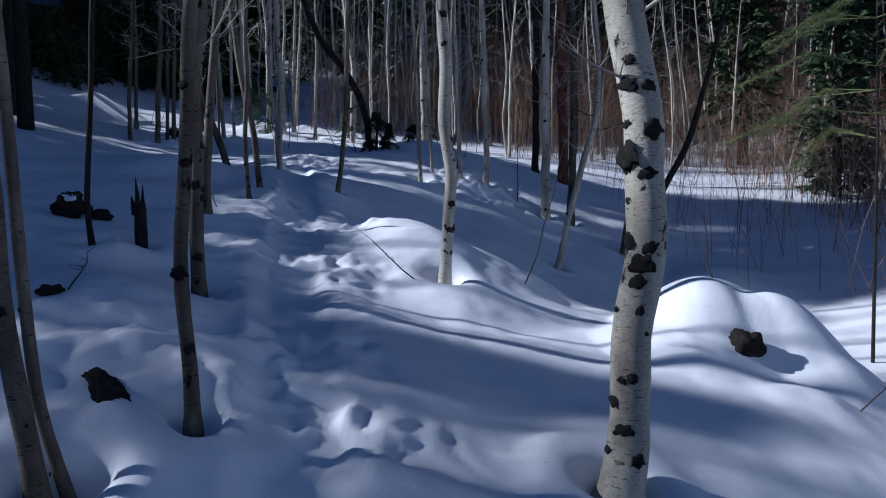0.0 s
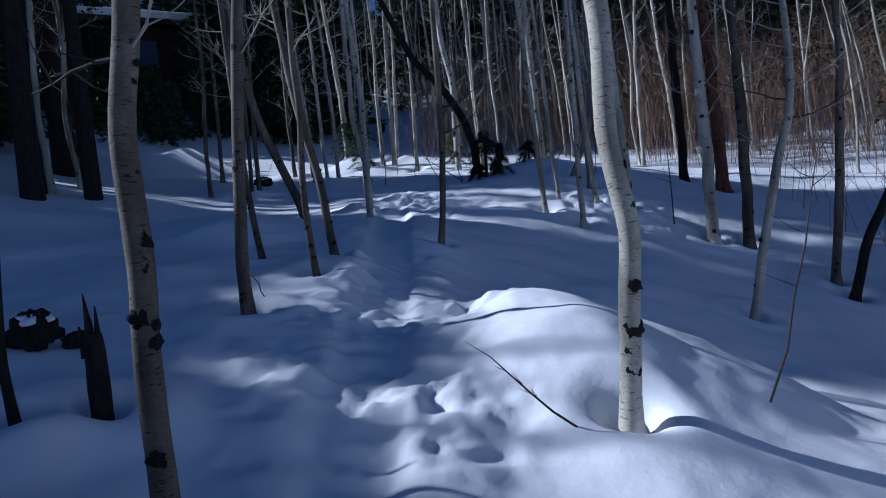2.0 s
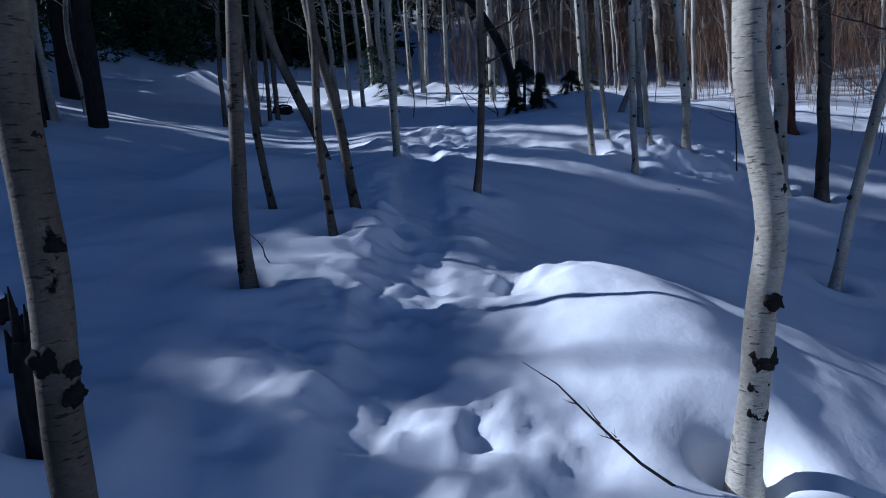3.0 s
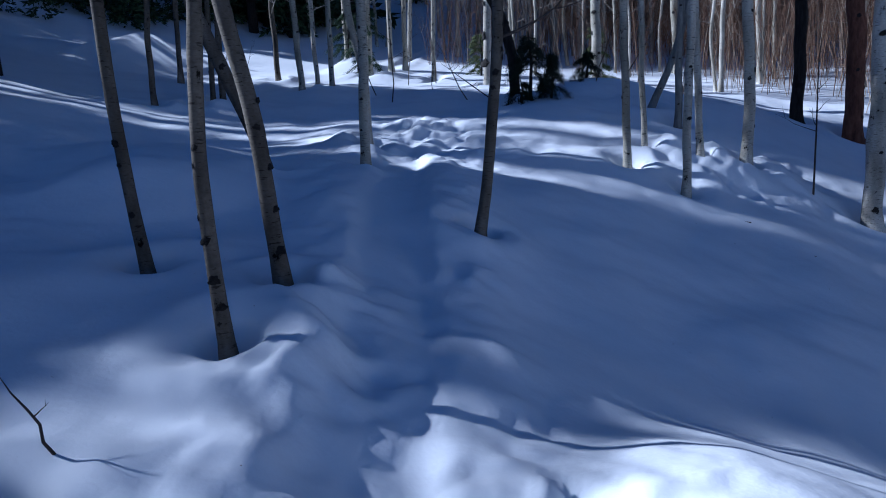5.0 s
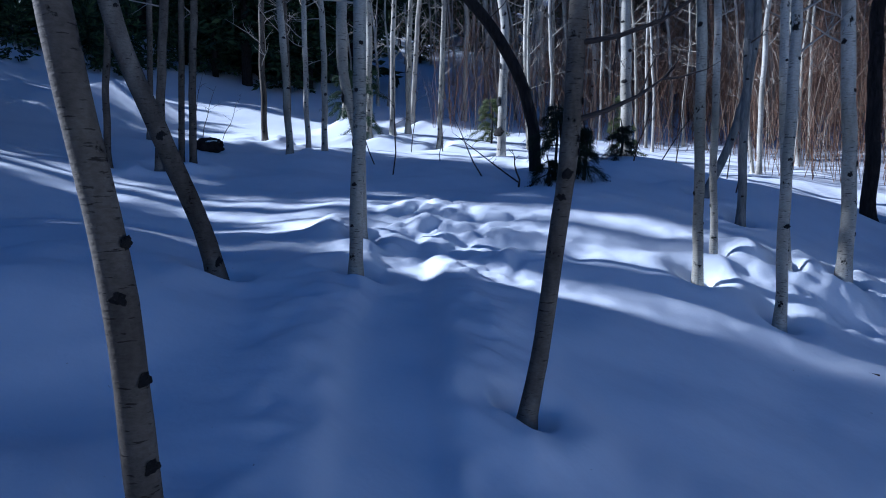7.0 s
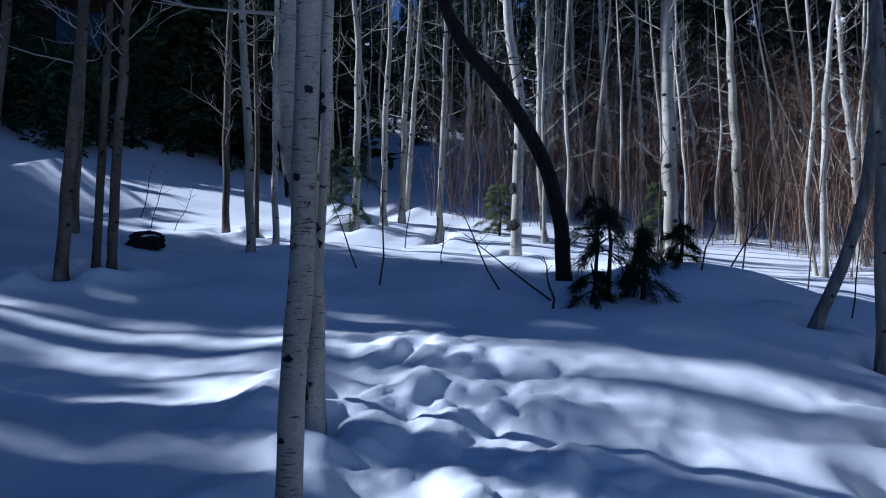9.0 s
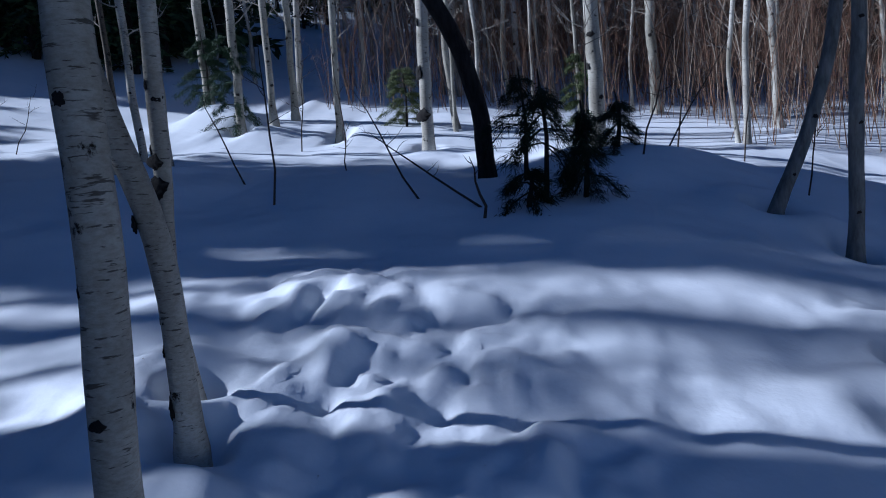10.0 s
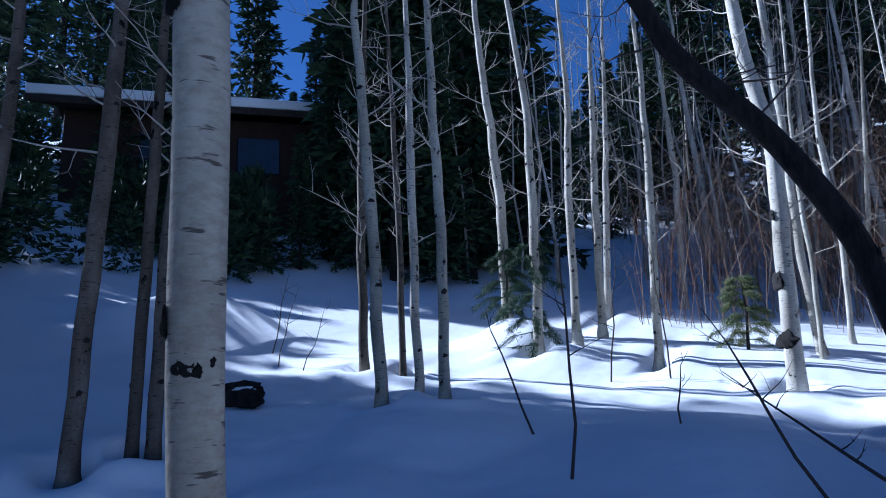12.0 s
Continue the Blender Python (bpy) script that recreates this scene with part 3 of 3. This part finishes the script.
firs = [
    conifer("conifer", FIR_LABEL, (-13.4, -7.0, surface(-13.4, -7.0)), conifer_parts(1, 8.5, 1.75, 44, 8, 0.04, NEEDLES, 13, 0.42)),
    conifer("conifer", FIR_LABEL, (-11.5, 27.2, surface(-11.5, 27.2)), conifer_parts(2, 15.0, 1.9, 50, 7, 0.10, NEEDLES, 13, 0.45)),
    conifer("conifer", FIR_LABEL, (-13.8, 29.0, surface(-13.8, 29.0)), conifer_parts(3, 12.0, 1.8, 46, 7, 0.03, NEEDLES, 13, 0.45)),
]
# the stand uphill of the trail, in whose shade it lies
stand = [(-13, 8.15, 0.41), (-13.2, 8.5, 0.47), (-13.4, 9.0, 0.62), (-13.2, 13.9, 0.75), (-13.2, 10.6, 0.56), (-14.0, -8.5, 1.0), (-13, 11.4, 0.36), (-13, 11.9, 0.31), (-13.2, 14.5, 1), (-13, 15.3, 0.9), (-16, 14.6, 1.05), (-13, 16.1, 0.36),
         (-13, 1.0, 0.9), (-13.3, 0.2, 1.1), (-13, -1.4, 1.1), (-12.5, -3.2, 1.1), (-15.5, 0.8, 1.2), (-12.8, -5.3, 1.2),
         (-13, 3.75, 0.52), (-13.3, 3.95, 0.5), (-12.8, 3.62, 0.5)]
# a dense rank of low unseen conifers, heights set to shape the sun patches
rr = random.Random(12)
for k in range(30):
    y = 4.0 + 0.135 * k
    stand.append((-13 + rr.uniform(-0.5, 0.5), y + rr.uniform(-0.1, 0.1), rr.uniform(0.385, 0.43) - (0.07 if 6.35 < y < 7.5 else 0) - (0.025 if y >= 7.5 else 0) - (0.05 if 5.2 < y < 5.75 else 0) - (0.02 if y < 4.8 else 0)))
for k in range(7):
    stand.append((-13 + rr.uniform(-0.4, 0.4), 8.95 + 0.24 * k + rr.uniform(-0.06, 0.06), rr.uniform(0.5, 0.57)))
for x, y, s in stand:
    copy_thing(firs[0], place(x, y, x * 3.1 + y, s))
# sparse unseen conifers, added to half-shade the lit snow
thin_fir = conifer("conifer", "thin sparse conifer added out of view to dapple the sunlight", (-14.2, 12.5, surface(-14.2, 12.5)), conifer_parts(4, 9.0, 1.3, 26, 4, 0.06, NEEDLES, 4, 0.36))
for x, y, s in [(-13.4, 3.1, 0.56), (-13.2, 2.3, 0.6), (-13.6, 2.7, 0.58), (-13, 2.6, 0.5), (-13, 3.3, 0.44), (-13, 6.5, 0.41), (-12.8, 6.8, 0.4), (-13.2, 7.1, 0.42), (-12.9, 7.35, 0.41)]:
    copy_thing(thin_fir, place(x, y, x + y, s))
for k, (x, y, s) in enumerate([(-11, 26.2, 0.9), (-8, 27, 1.0), (-9.6, 26.4, 1.05), (-14.2, 26.2, 0.33), (-15.5, 23.2, 0.5), (-17.2, 22.4, 0.5), (-15.8, 25.8, 0.65), (-24, 23.5, 1.0), (-11.4, 23.8, 0.45), (-10.6, 24.9, 0.5), (-9.8, 26, 0.8),
                               (9, 16, 0.6), (11, 14, 0.65), (13, 17, 0.8), (8.5, 20, 0.7), (12, 21, 0.8), (15, 13, 0.8), (10, 24, 0.8), (7, 25.5, 0.7), (14, 10, 0.7), (17, 9, 0.8), (6.5, 30, 0.9), (16, 17, 0.9)]):
    copy_thing(firs[1 + k % 2], place(x, y, k * 2.1, s))
# tall trees with bare lower trunks beside the lower trail
tall = conifer("conifer", "tall dark conifer with a bare lower trunk", (-7.75, 10.9, surface(-7.75, 10.9)), conifer_parts(9, 11.0, 1.5, 30, 6, 0.44, NEEDLES, 12, 0.42))
# the two at x = -13 are unseen, added only to cast shade
for x, y, s in [(-13, 10.1, 0.75), (-13.2, 10.7, 0.9), (-8.1, 11.5, 0.9), (-7.3, 11.6, 0.8), (-8.6, 13.2, 0.95), (-9.6, 13.9, 1.25), (-10.4, 14.8, 1.0)]:
    copy_thing(tall, place(x, y, x + y, s))
# the dark wood behind: bearing to the left of straight ahead, distance and size, seen from the end of the trail
WOOD = []
rr = random.Random(21)
for k in range(13):
    WOOD.append((23 + 11 * k / 13 + rr.uniform(-0.8, 0.8), rr.uniform(15.5, 21), rr.uniform(0.8, 1.1)))
for a, d, s in [(39.5, 22, 0.3), (37.5, 24, 0.4), (36, 20, 0.45), (20.5, 22, 0.42), (18.5, 25, 0.4), (16, 27, 0.36), (14, 27, 0.4), (42, 23, 0.35),
                (45.5, 25, 0.8), (48.5, 27, 0.9), (51.5, 29, 1.0), (54.5, 31, 1.1), (57.5, 33, 1.1), (60.5, 36, 1.2), (47, 31, 1.0), (53, 36, 1.2), (59, 40, 1.3), (64, 42, 1.3),
                (43.5, 19.5, 0.5), (45.5, 21, 0.55), (48, 22.0, 0.6), (41, 18.5, 0.2), (38.5, 17, 0.18), (51, 23.5, 0.6), (54, 25.5, 0.6)]:
    WOOD.append((a, d, s))
for k in range(16):
    WOOD.append((rr.uniform(7, 22.5), rr.uniform(25, 35), rr.uniform(0.42, 0.6)))
for k in range(44):
    a = rr.uniform(-62, 8)
    WOOD.append((a, rr.uniform(20, 33), rr.uniform(0.7, 1.1)))
for k in range(34):
    a = rr.choice((rr.uniform(-60, 9), rr.uniform(23, 34), rr.uniform(46, 66)))
    WOOD.append((a, rr.uniform(34, 52), rr.uniform(0.9, 1.4)))
for k in range(46):
    a = rr.choice((rr.uniform(24, 34), rr.uniform(44, 62)))
    WOOD.append((a, rr.uniform(15.2, 20) / math.cos(radians(a)), rr.uniform(0.5, 1.0)))
for a, d, s in [(27, 13.8, 0.5), (31, 14.2, 0.6), (34, 14.6, 0.45), (29, 15.2, 0.7), (36.5, 15.5, 0.3), (24.5, 14.8, 0.55), (39, 14.5, 0.25), (10.5, 23, 0.3), (12.5, 22, 0.34), (14.5, 24, 0.36), (16.5, 22.5, 0.32), (18.5, 23.5, 0.36), (20.3, 22, 0.4), (11.5, 26, 0.42), (15.5, 27, 0.45), (19.3, 26, 0.45)]:
    WOOD.append((a, d, s))
# a gap in the wood lets the cabin show
WOOD = [w for w in WOOD if not (42.5 < w[0] < 57 and w[1] < 29 and w[2] > 0.3)] + [(54.5, 22, 0.7)]
WOOD = [(a, d, s * (0.8 if 12 < a < 20.5 else 1)) for k, (a, d, s) in enumerate(WOOD) if a < 40 or (k % 5 < 2 and a < 46) or k % 5 == 0]
for k, (a, d, s) in enumerate(WOOD):
    x, y = -2.4 - d * math.sin(radians(a)), 11.3 + d * math.cos(radians(a))
    copy_thing(firs[1 + k % 2], place(x, y, k * 1.7, s))


# low evergreen bushes on the open slope
rr = random.Random(44)
bush_verts, bush_faces = [], []
shapes = [conifer_parts(60 + k, 1.4, 0.42, 9, 7, 0.03, NEEDLES, 8, 0.2)[1] for k in range(4)]
for k in range(225):
    x, y = (rr.uniform(-25, -12.8), rr.uniform(16.8, 24)) if k < 90 else (rr.uniform(-23, -14.5), rr.uniform(9, 17)) if k < 200 else (rr.uniform(-15, -11.6), rr.uniform(20.5, 23.5))
    s, z, n0 = rr.uniform(0.7, 1.25), surface(x, y), len(bush_verts)
    nv, nf = shapes[k % 4]
    bush_verts.extend((x + p[0] * s, y + p[1] * s, z + p[2] * s) for p in nv)
    bush_faces.extend(tuple(n0 + q for q in face) for face in nf)
tagged(mesh_part("slope_bushes", bush_verts, bush_faces, NEEDLES, smooth=False), "low dark evergreen bushes on a blue-shaded slope", "bush", kind="stuff")


# ---- thicket of thin stems ----
def thicket(name, label, seed, count, box, heights, mat, radius):
    r = random.Random(seed)
    v, f = [], []
    for k in range(count):
        x, y = r.uniform(box[0], box[1]), r.uniform(box[2], box[3])
        z = surface(x, y)
        h = r.uniform(*heights)
        lx, ly = r.gauss(0, 0.26) * h, r.gauss(0, 0.22) * h
        pts = [(x, y, z - 0.05), (x + lx * 0.2 + r.gauss(0, 0.06), y + ly * 0.3, z + h * 0.4), (x + lx * 0.6 + r.gauss(0, 0.07), y + ly * 0.7 + r.gauss(0, 0.04), z + h * 0.75), (x + lx * 1.2, y + ly, z + h)]
        w = radius * r.uniform(0.6, 1.4)
        tube(v, f, pts, [w, w * 0.8, w * 0.5, w * 0.2], 3, False)
        for t in range(9):
            q = r.uniform(-0.3, 0.95)
            a = r.uniform(0, 6.283)
            p0 = Vector(pts[1]).lerp(Vector(pts[3]), q)
            p1 = p0 + Vector((math.cos(a), math.sin(a), r.uniform(0.3, 1.1))) * r.uniform(0.1, 0.36) * h * 0.5
            tube(v, f, [p0, p1], [w * 0.4, w * 0.15], 3, False)
    return tagged(mesh_part(name, v, f, mat), label, "brush", kind="stuff")


thicket("brush", "dense leafless brown brush in sunlit snow", 5, 3000, (1.5, 15, 18.5, 32), (0.9, 3.6), BRUSH, 0.0065)
thicket("red_brush", "reddish-brown leafless willow brush on the far bank", 6, 3600, (-2.0, 16, 25, 36), (1.5, 4.8), RED_BRUSH, 0.0065)
thicket("grove_brush", "thin grey-brown leafless stems among the aspens", 15, 1700, (-4.5, 6, 21, 34), (0.8, 3.4), BRUSH, 0.006)
thicket("bank_brush", "thin grey-brown brush in the gully", 8, 260, (3.4, 13, 9.5, 18), (0.8, 2.8), BRUSH, 0.006)
thicket("hill_brush", "dense brown brush on the bank across the gully", 9, 2600, (7.5, 19, 6, 22), (0.9, 2.7), BRUSH, 0.008)

# ---- thin aspens of the grove behind ----
grove = []
for k in range(5):
    rr = random.Random(90 + k)
    bend = [(1.0, rr.uniform(-0.1, 0.1), rr.uniform(-0.1, 0.1)), (2.5, rr.uniform(-0.2, 0.2), rr.uniform(-0.2, 0.2)), (4.5, rr.uniform(-0.35, 0.35), rr.uniform(-0.3, 0.3))]
    x, y = (-6.8, -1.2, 3.2, 5.6, 0.9)[k], (24.5, 22.8, 21.5, 17.5, 24.0)[k]
    grove.append(build_tree(200 + k, x, y, rr.uniform(0.026, 0.045), bend, rr.uniform(5.5, 8), "white", 0, False))
    tagged(grove[-1], "thin sunlit aspen in the dense grove", "aspen", "thin aspens of the grove")
# copies added uphill, mostly out of view, to stripe the sun patches with shadow
for k, (x, y) in enumerate([(-8.2, 12.5), (-10.3, 12.9), (-8.8, 13.3), (-9.6, 12.1), (-7.9, 11.5), (-8.8, 8.9), (-9.5, 9.4), (-9.9, 8.6), (-8.3, 5.9), (-9.0, 5.2), (-9.2, 4.4), (-8.7, 3.1), (-9.8, 2.6)]):
    copy_thing(grove[k % 5], place(x, y, k * 1.3, 1.25))
rr = random.Random(33)
for k in range(210):
    x, y = rr.uniform(-9, 13), rr.uniform(18.5, 36)
    if x < -3 and y < 24:
        continue
    copy_thing(grove[k % 5], place(x, y, rr.uniform(0, 6.28), rr.uniform(0.7, 1.15)))


# ---- small growth and dead wood ----
def stick(x, y, height, lean, radius, twigs, seed, label, name="bare_sapling", mat=DARK_TWIG):
    r = random.Random(seed)
    top = tagged(new(name), label, "sapling")
    top.location = (x, y, surface(x, y))
    pts = [(lean[0] * q + 0.02 * r.uniform(-1, 1), lean[1] * q + 0.02 * r.uniform(-1, 1), height * q) for q in (-0.06, 0, 0.2, 0.4, 0.6, 0.8, 1.0)]
    v, f = [], []
    tube(v, f, pts, [radius, radius, radius * 0.9, radius * 0.8, radius * 0.65, radius * 0.45, radius * 0.2], 6)
    mesh_part("stem", v, f, mat, top)
    for k in range(twigs):
        v, f = [], []
        q = r.uniform(0.35, 0.95)
        a = r.uniform(0, 6.283)
        limb(v, f, (lean[0] * q, lean[1] * q, height * q), (math.cos(a), math.sin(a), 0.5), height * r.uniform(0.15, 0.32), radius * 0.5, r, 1, 3)
        mesh_part("twig", v, f, mat, top)
    return top


TWIG_LABEL = "thin dark leafless sapling poking out of shaded snow"
for k, (x, y, h, lx, ly, w, t) in enumerate([
        (-3.46, 14.54, 1.25, 0.02, 0.0, 0.009, 3), (-3.9, 15.2, 0.8, -0.3, 0.05, 0.008, 2), (-2.42, 14.4, 0.8, -0.4, 0.1, 0.008, 3), (-1.96, 13.95, 0.4, -0.08, 0.0, 0.011, 2),
        (-3.1, 15.4, 0.4, 0.08, 0.0, 0.006, 4), (-0.73, 14.9, 0.9, 0.3, 0.1, 0.008, 5), (-0.32, 15.6, 0.9, 0.55, 0.1, 0.008, 5), (-7.2, 16.8, 0.8, 0.25, 0.0, 0.007, 4), (-6.8, 16.7, 0.6, 0.3, 0.0, 0.006, 4),
        (-3.88, 17.2, 1.2, 0.1, 0.1, 0.008, 5), (-3.4, 17.3, 1.3, -0.1, 0.1, 0.008, 5), (-7.6, 17.2, 0.9, 0.2, 0.0, 0.008, 3), (0.67, 5.95, 1.3, 0.38, 0.05, 0.007, 5), (-0.29, 5.3, 0.42, -0.45, 0.05, 0.006, 4),
        (-2.33, 6.7, 0.22, -0.12, 0.0, 0.005, 2), (0.38, 11.2, 0.06, -0.3, 0.05, 0.007, 3), (0.81, 10.9, 0.1, -0.35, 0.05, 0.007, 2), (1.2, 12.3, 1.5, 0.03, 0.0, 0.010, 4), (0.3, 14.5, 0.7, 0.1, 0.0, 0.007, 4),
        (-2.0, 14.2, 0.6, -0.8, 0.6, 0.009, 4), (-0.9, 16.4, 1.6, 0.1, 0.1, 0.009, 5), (-0.1, 16.2, 1.9, 0.2, 0.0, 0.009, 6), (0.6, 16.4, 1.8, 0.3, 0.1, 0.008, 6), (2.6, 4.2, 0.4, 0.5, 0.1, 0.006, 6), (2.05, 5.3, 0.3, 0.02, 0.1, 0.009, 1),
        (-2.0, 3.4, 0.25, 0.15, 0.0, 0.005, 4)]):
    stick(x, y, h, (lx, ly), w, t, 300 + k, TWIG_LABEL)


def dead_wood(name, label, x, y, size, seed, sink=0.25, snow=0.0, tilt=(0, 0, 0)):
    """A weathered lump of wood or root, with a cap of snow where it has one."""
    top = tagged(new(name), label, "dead wood")
    top.location = (x, y, surface(x, y) - size[2] * sink)
    top.rotation_euler = tilt
    for part_name, mat, grow, lift in (("wood", DARK_BARK, 1.0, 0.0), ("snow_cap", SNOW, 0.8, 0.55)):
        if part_name == "snow_cap" and not snow:
            continue
        bm = bmesh.new()
        bmesh.ops.create_icosphere(bm, subdivisions=4, radius=1.0)
        for v in bm.verts:
            n = 1 + 0.4 * noise.noise(v.co * 1.6 + Vector((seed, 0, 0))) + (0.2 * noise.noise(v.co * 5 + Vector((0, seed, 0))) if not lift else 0)
            v.co = Vector((v.co.x * size[0], v.co.y * size[1], v.co.z * size[2] * (snow if lift else 1))) * n * grow + Vector((0, 0, size[2] * (1 + lift)))
        for face in bm.faces:
            face.smooth = True
        part(part_name, bm, mat, top)
    return top


dead_wood("dead_stump", "dark rotten stump end half buried in snow", -6.2, 15.2, (0.22, 0.13, 0.1), 3, 0.3, 0.3)
dead_wood("uprooted_stump", "black uprooted stump capped with snow", -3.18, 5.56, (0.13, 0.1, 0.12), 5, 0.25, 0.45)
dead_wood("root_lump", "small black root lump lying on shaded snow", -2.98, 5.65, (0.09, 0.07, 0.05), 6, 0.2)
dead_wood("sunken_log", "dark log end in a hollow of snow", -1.42, 2.62, (0.2, 0.065, 0.06), 8, 1.2, 0.0, (0, 0.34, -0.75))
dead_wood("boulder", "dark brown rock showing in a hollow of a snow mound", 2.07, 4.68, (0.13, 0.09, 0.11), 9, 1.0)
dead_wood("brush_heap", "dark weedy clump on a snow mound", -2.09, 3.39, (0.07, 0.06, 0.03), 12, 0.6)


def snag(x, y):
    top = tagged(new("broken_snag"), "charred black broken snag with splintered top", "snag")
    top.location = (x, y, surface(x, y))
    v, f = [], []
    hs = [-0.15, 0, 0.1, 0.2, 0.3, 0.38, 0.44]
    tube(v, f, [(0.012 * noise.noise((h * 9, 2, 1)), 0, h) for h in hs], [0.052, 0.048, 0.045, 0.047, 0.044, 0.042, 0.036], 10)
    mesh_part("stub", v, f, DARK_BARK, top)
    for k, (dx, h, w) in enumerate(((-0.02, 0.62, 0.018), (0.02, 0.56, 0.014), (-0.05, 0.48, 0.02))):
        v, f = [], []
        tube(v, f, [(dx * 0.8, 0, 0.34), (dx, 0.005, (h + 0.34) / 2), (dx * 1.3, 0, h)], [w * 1.3, w, 0.003], 6)
        mesh_part("splinter", v, f, DARK_BARK, top)


for row in TREES:
    if row[5] == "snag":
        snag(row[0], row[1])


def young_pine(x, y, height, mat, label, seed, spread_r=0.5, droop=0.5, levels=9, first=0.12, tufts=240):
    r = random.Random(seed)
    top = tagged(new("young_pine"), label, "young pine")
    top.location = (x, y, surface(x, y))
    v, f = [], []
    tube(v, f, [(0, 0, -0.1), (0, 0, 0), (0.03, 0, height * 0.5), (0, 0, height)], [0.022, 0.02, 0.014, 0.005], 7)
    mesh_part("trunk", v, f, DARK_BARK, top)
    for l in range(levels):
        z = height * (first + (0.97 - first) * l / levels)
        for k in range(3):
            a = r.uniform(0, 6.283)
            out = spread_r * (1.05 - 0.75 * l / levels) * r.uniform(0.7, 1.1)
            root, tip = Vector((0, 0, z)), Vector((math.cos(a) * out, math.sin(a) * out, z - droop * out * r.uniform(0.3, 1.0)))
            v, f = [], []
            mid = (root + tip) / 2 + Vector((0, 0, 0.16 * out))
            tube(v, f, [root, mid, tip], [0.006, 0.005, 0.003], 4, False)
            for s in range(tufts):
                q = r.uniform(0.3, 1.05)
                c = root.lerp(mid, q * 2) if q < 0.5 else mid.lerp(tip, q * 2 - 1)
                c = c + Vector((r.gauss(0, 0.022), r.gauss(0, 0.022), r.gauss(0, 0.015)))
                d = ((tip - mid).normalized() * 0.8 + Vector((r.uniform(-1, 1), r.uniform(-1, 1), r.uniform(-1.1, 0.6)))).normalized()
                side = d.orthogonal().normalized() * 0.003
                ln = r.uniform(0.04, 0.085)
                n0 = len(v)
                v.extend((c - side, c + side, c + d * ln))
                f.append((n0, n0 + 1, n0 + 2))
            mesh_part("bough", v, f, mat, top, smooth=False)


# the first five saplings have shade put into their needle colour
young_pine(-1.56, 14.1, 0.85, SHADED_NEEDLES, "small dark pine sapling with drooping boughs on a snow mound", 1, 0.3, 1.1, 5, 0.45, 160)
young_pine(-1.3, 14.12, 0.62, SHADED_NEEDLES, "dense dark pine sapling half bent by snow", 2, 0.2, 1.9, 8, 0.25, 190)
young_pine(-0.85, 15.2, 0.45, SHADED_NEEDLES, "dense dark pine sapling half bent by snow", 3, 0.26, 1.0, 4, 0.2, 260)
young_pine(-1.62, 14.9, 0.85, SHADED_NEEDLES, "dark pine sapling with bushy top beside a leaning tree", 9, 0.34, 0.5, 6, 0.5, 100)
young_pine(-1.68, 14.05, 0.3, SHADED_NEEDLES, "low brown evergreen tuft in shaded snow", 10, 0.26, 1.1, 3, 0.3, 260)
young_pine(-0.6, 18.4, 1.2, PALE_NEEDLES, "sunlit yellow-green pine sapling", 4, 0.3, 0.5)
young_pine(-5.0, 18.5, 1.5, NEEDLES, "green pine sapling among aspens in sunlit snow", 5, 0.5, 0.5)
young_pine(-5.75, 19.6, 1.1, NEEDLES, "green pine sapling among aspens in sunlit snow", 6, 0.45, 0.4)
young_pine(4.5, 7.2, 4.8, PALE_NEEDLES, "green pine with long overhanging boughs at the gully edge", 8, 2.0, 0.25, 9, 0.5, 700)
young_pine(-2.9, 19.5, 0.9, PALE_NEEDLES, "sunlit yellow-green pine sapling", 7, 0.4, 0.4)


# ---- cabin on the hillside ----
def box(bm, x0, x1, y0, y1, z0, z1):
    m = Matrix.LocRotScale(((x0 + x1) / 2, (y0 + y1) / 2, (z0 + z1) / 2), None, (x1 - x0, y1 - y0, z1 - z0))
    bmesh.ops.create_cube(bm, size=1.0, matrix=m)


def solid(name, mat, parent, *span, tilt=0.0, label=""):
    bm = bmesh.new()
    box(bm, *span)
    bmesh.ops.bevel(bm, geom=bm.edges[:], offset=0.02, segments=1, affect="EDGES")
    ob = part(name, bm, mat, parent, label)
    ob.rotation_euler = (tilt, 0, 0)
    return ob


cabin = tagged(new("cabin"), "dark wooden cabin with a snow-edged roof among conifers", "cabin")
cabin.location = (-17.0, 25.0, surface(-17.0, 25.0) - 0.5)
cabin.rotation_euler = (0, 0, radians(42))
solid("wall", CABIN_WOOD, cabin, -3.2, 3.2, -2.0, 2.0, -2.5, 2.3)
solid("window", GLASS, cabin, -1.4, -0.3, -2.05, -1.98, 0.8, 1.8)
solid("window", GLASS, cabin, 1.0, 2.1, -2.05, -1.98, 0.8, 1.8)
for side in (-1, 1):
    slab = solid("roof", ROOFING, cabin, -3.9, 3.9, -2.9 if side < 0 else 0.0, 0.0 if side < 0 else 2.9, -0.09, 0.09, tilt=side * -0.36)
    slab.location = (0, 0, 3.3)
    cap = solid("roof_snow", SNOW, cabin, -3.88, 3.88, -2.86 if side < 0 else 0.02, -0.02 if side < 0 else 2.86, 0.1, 0.34, tilt=side * -0.36)
    cap.location = (0, 0, 3.3)
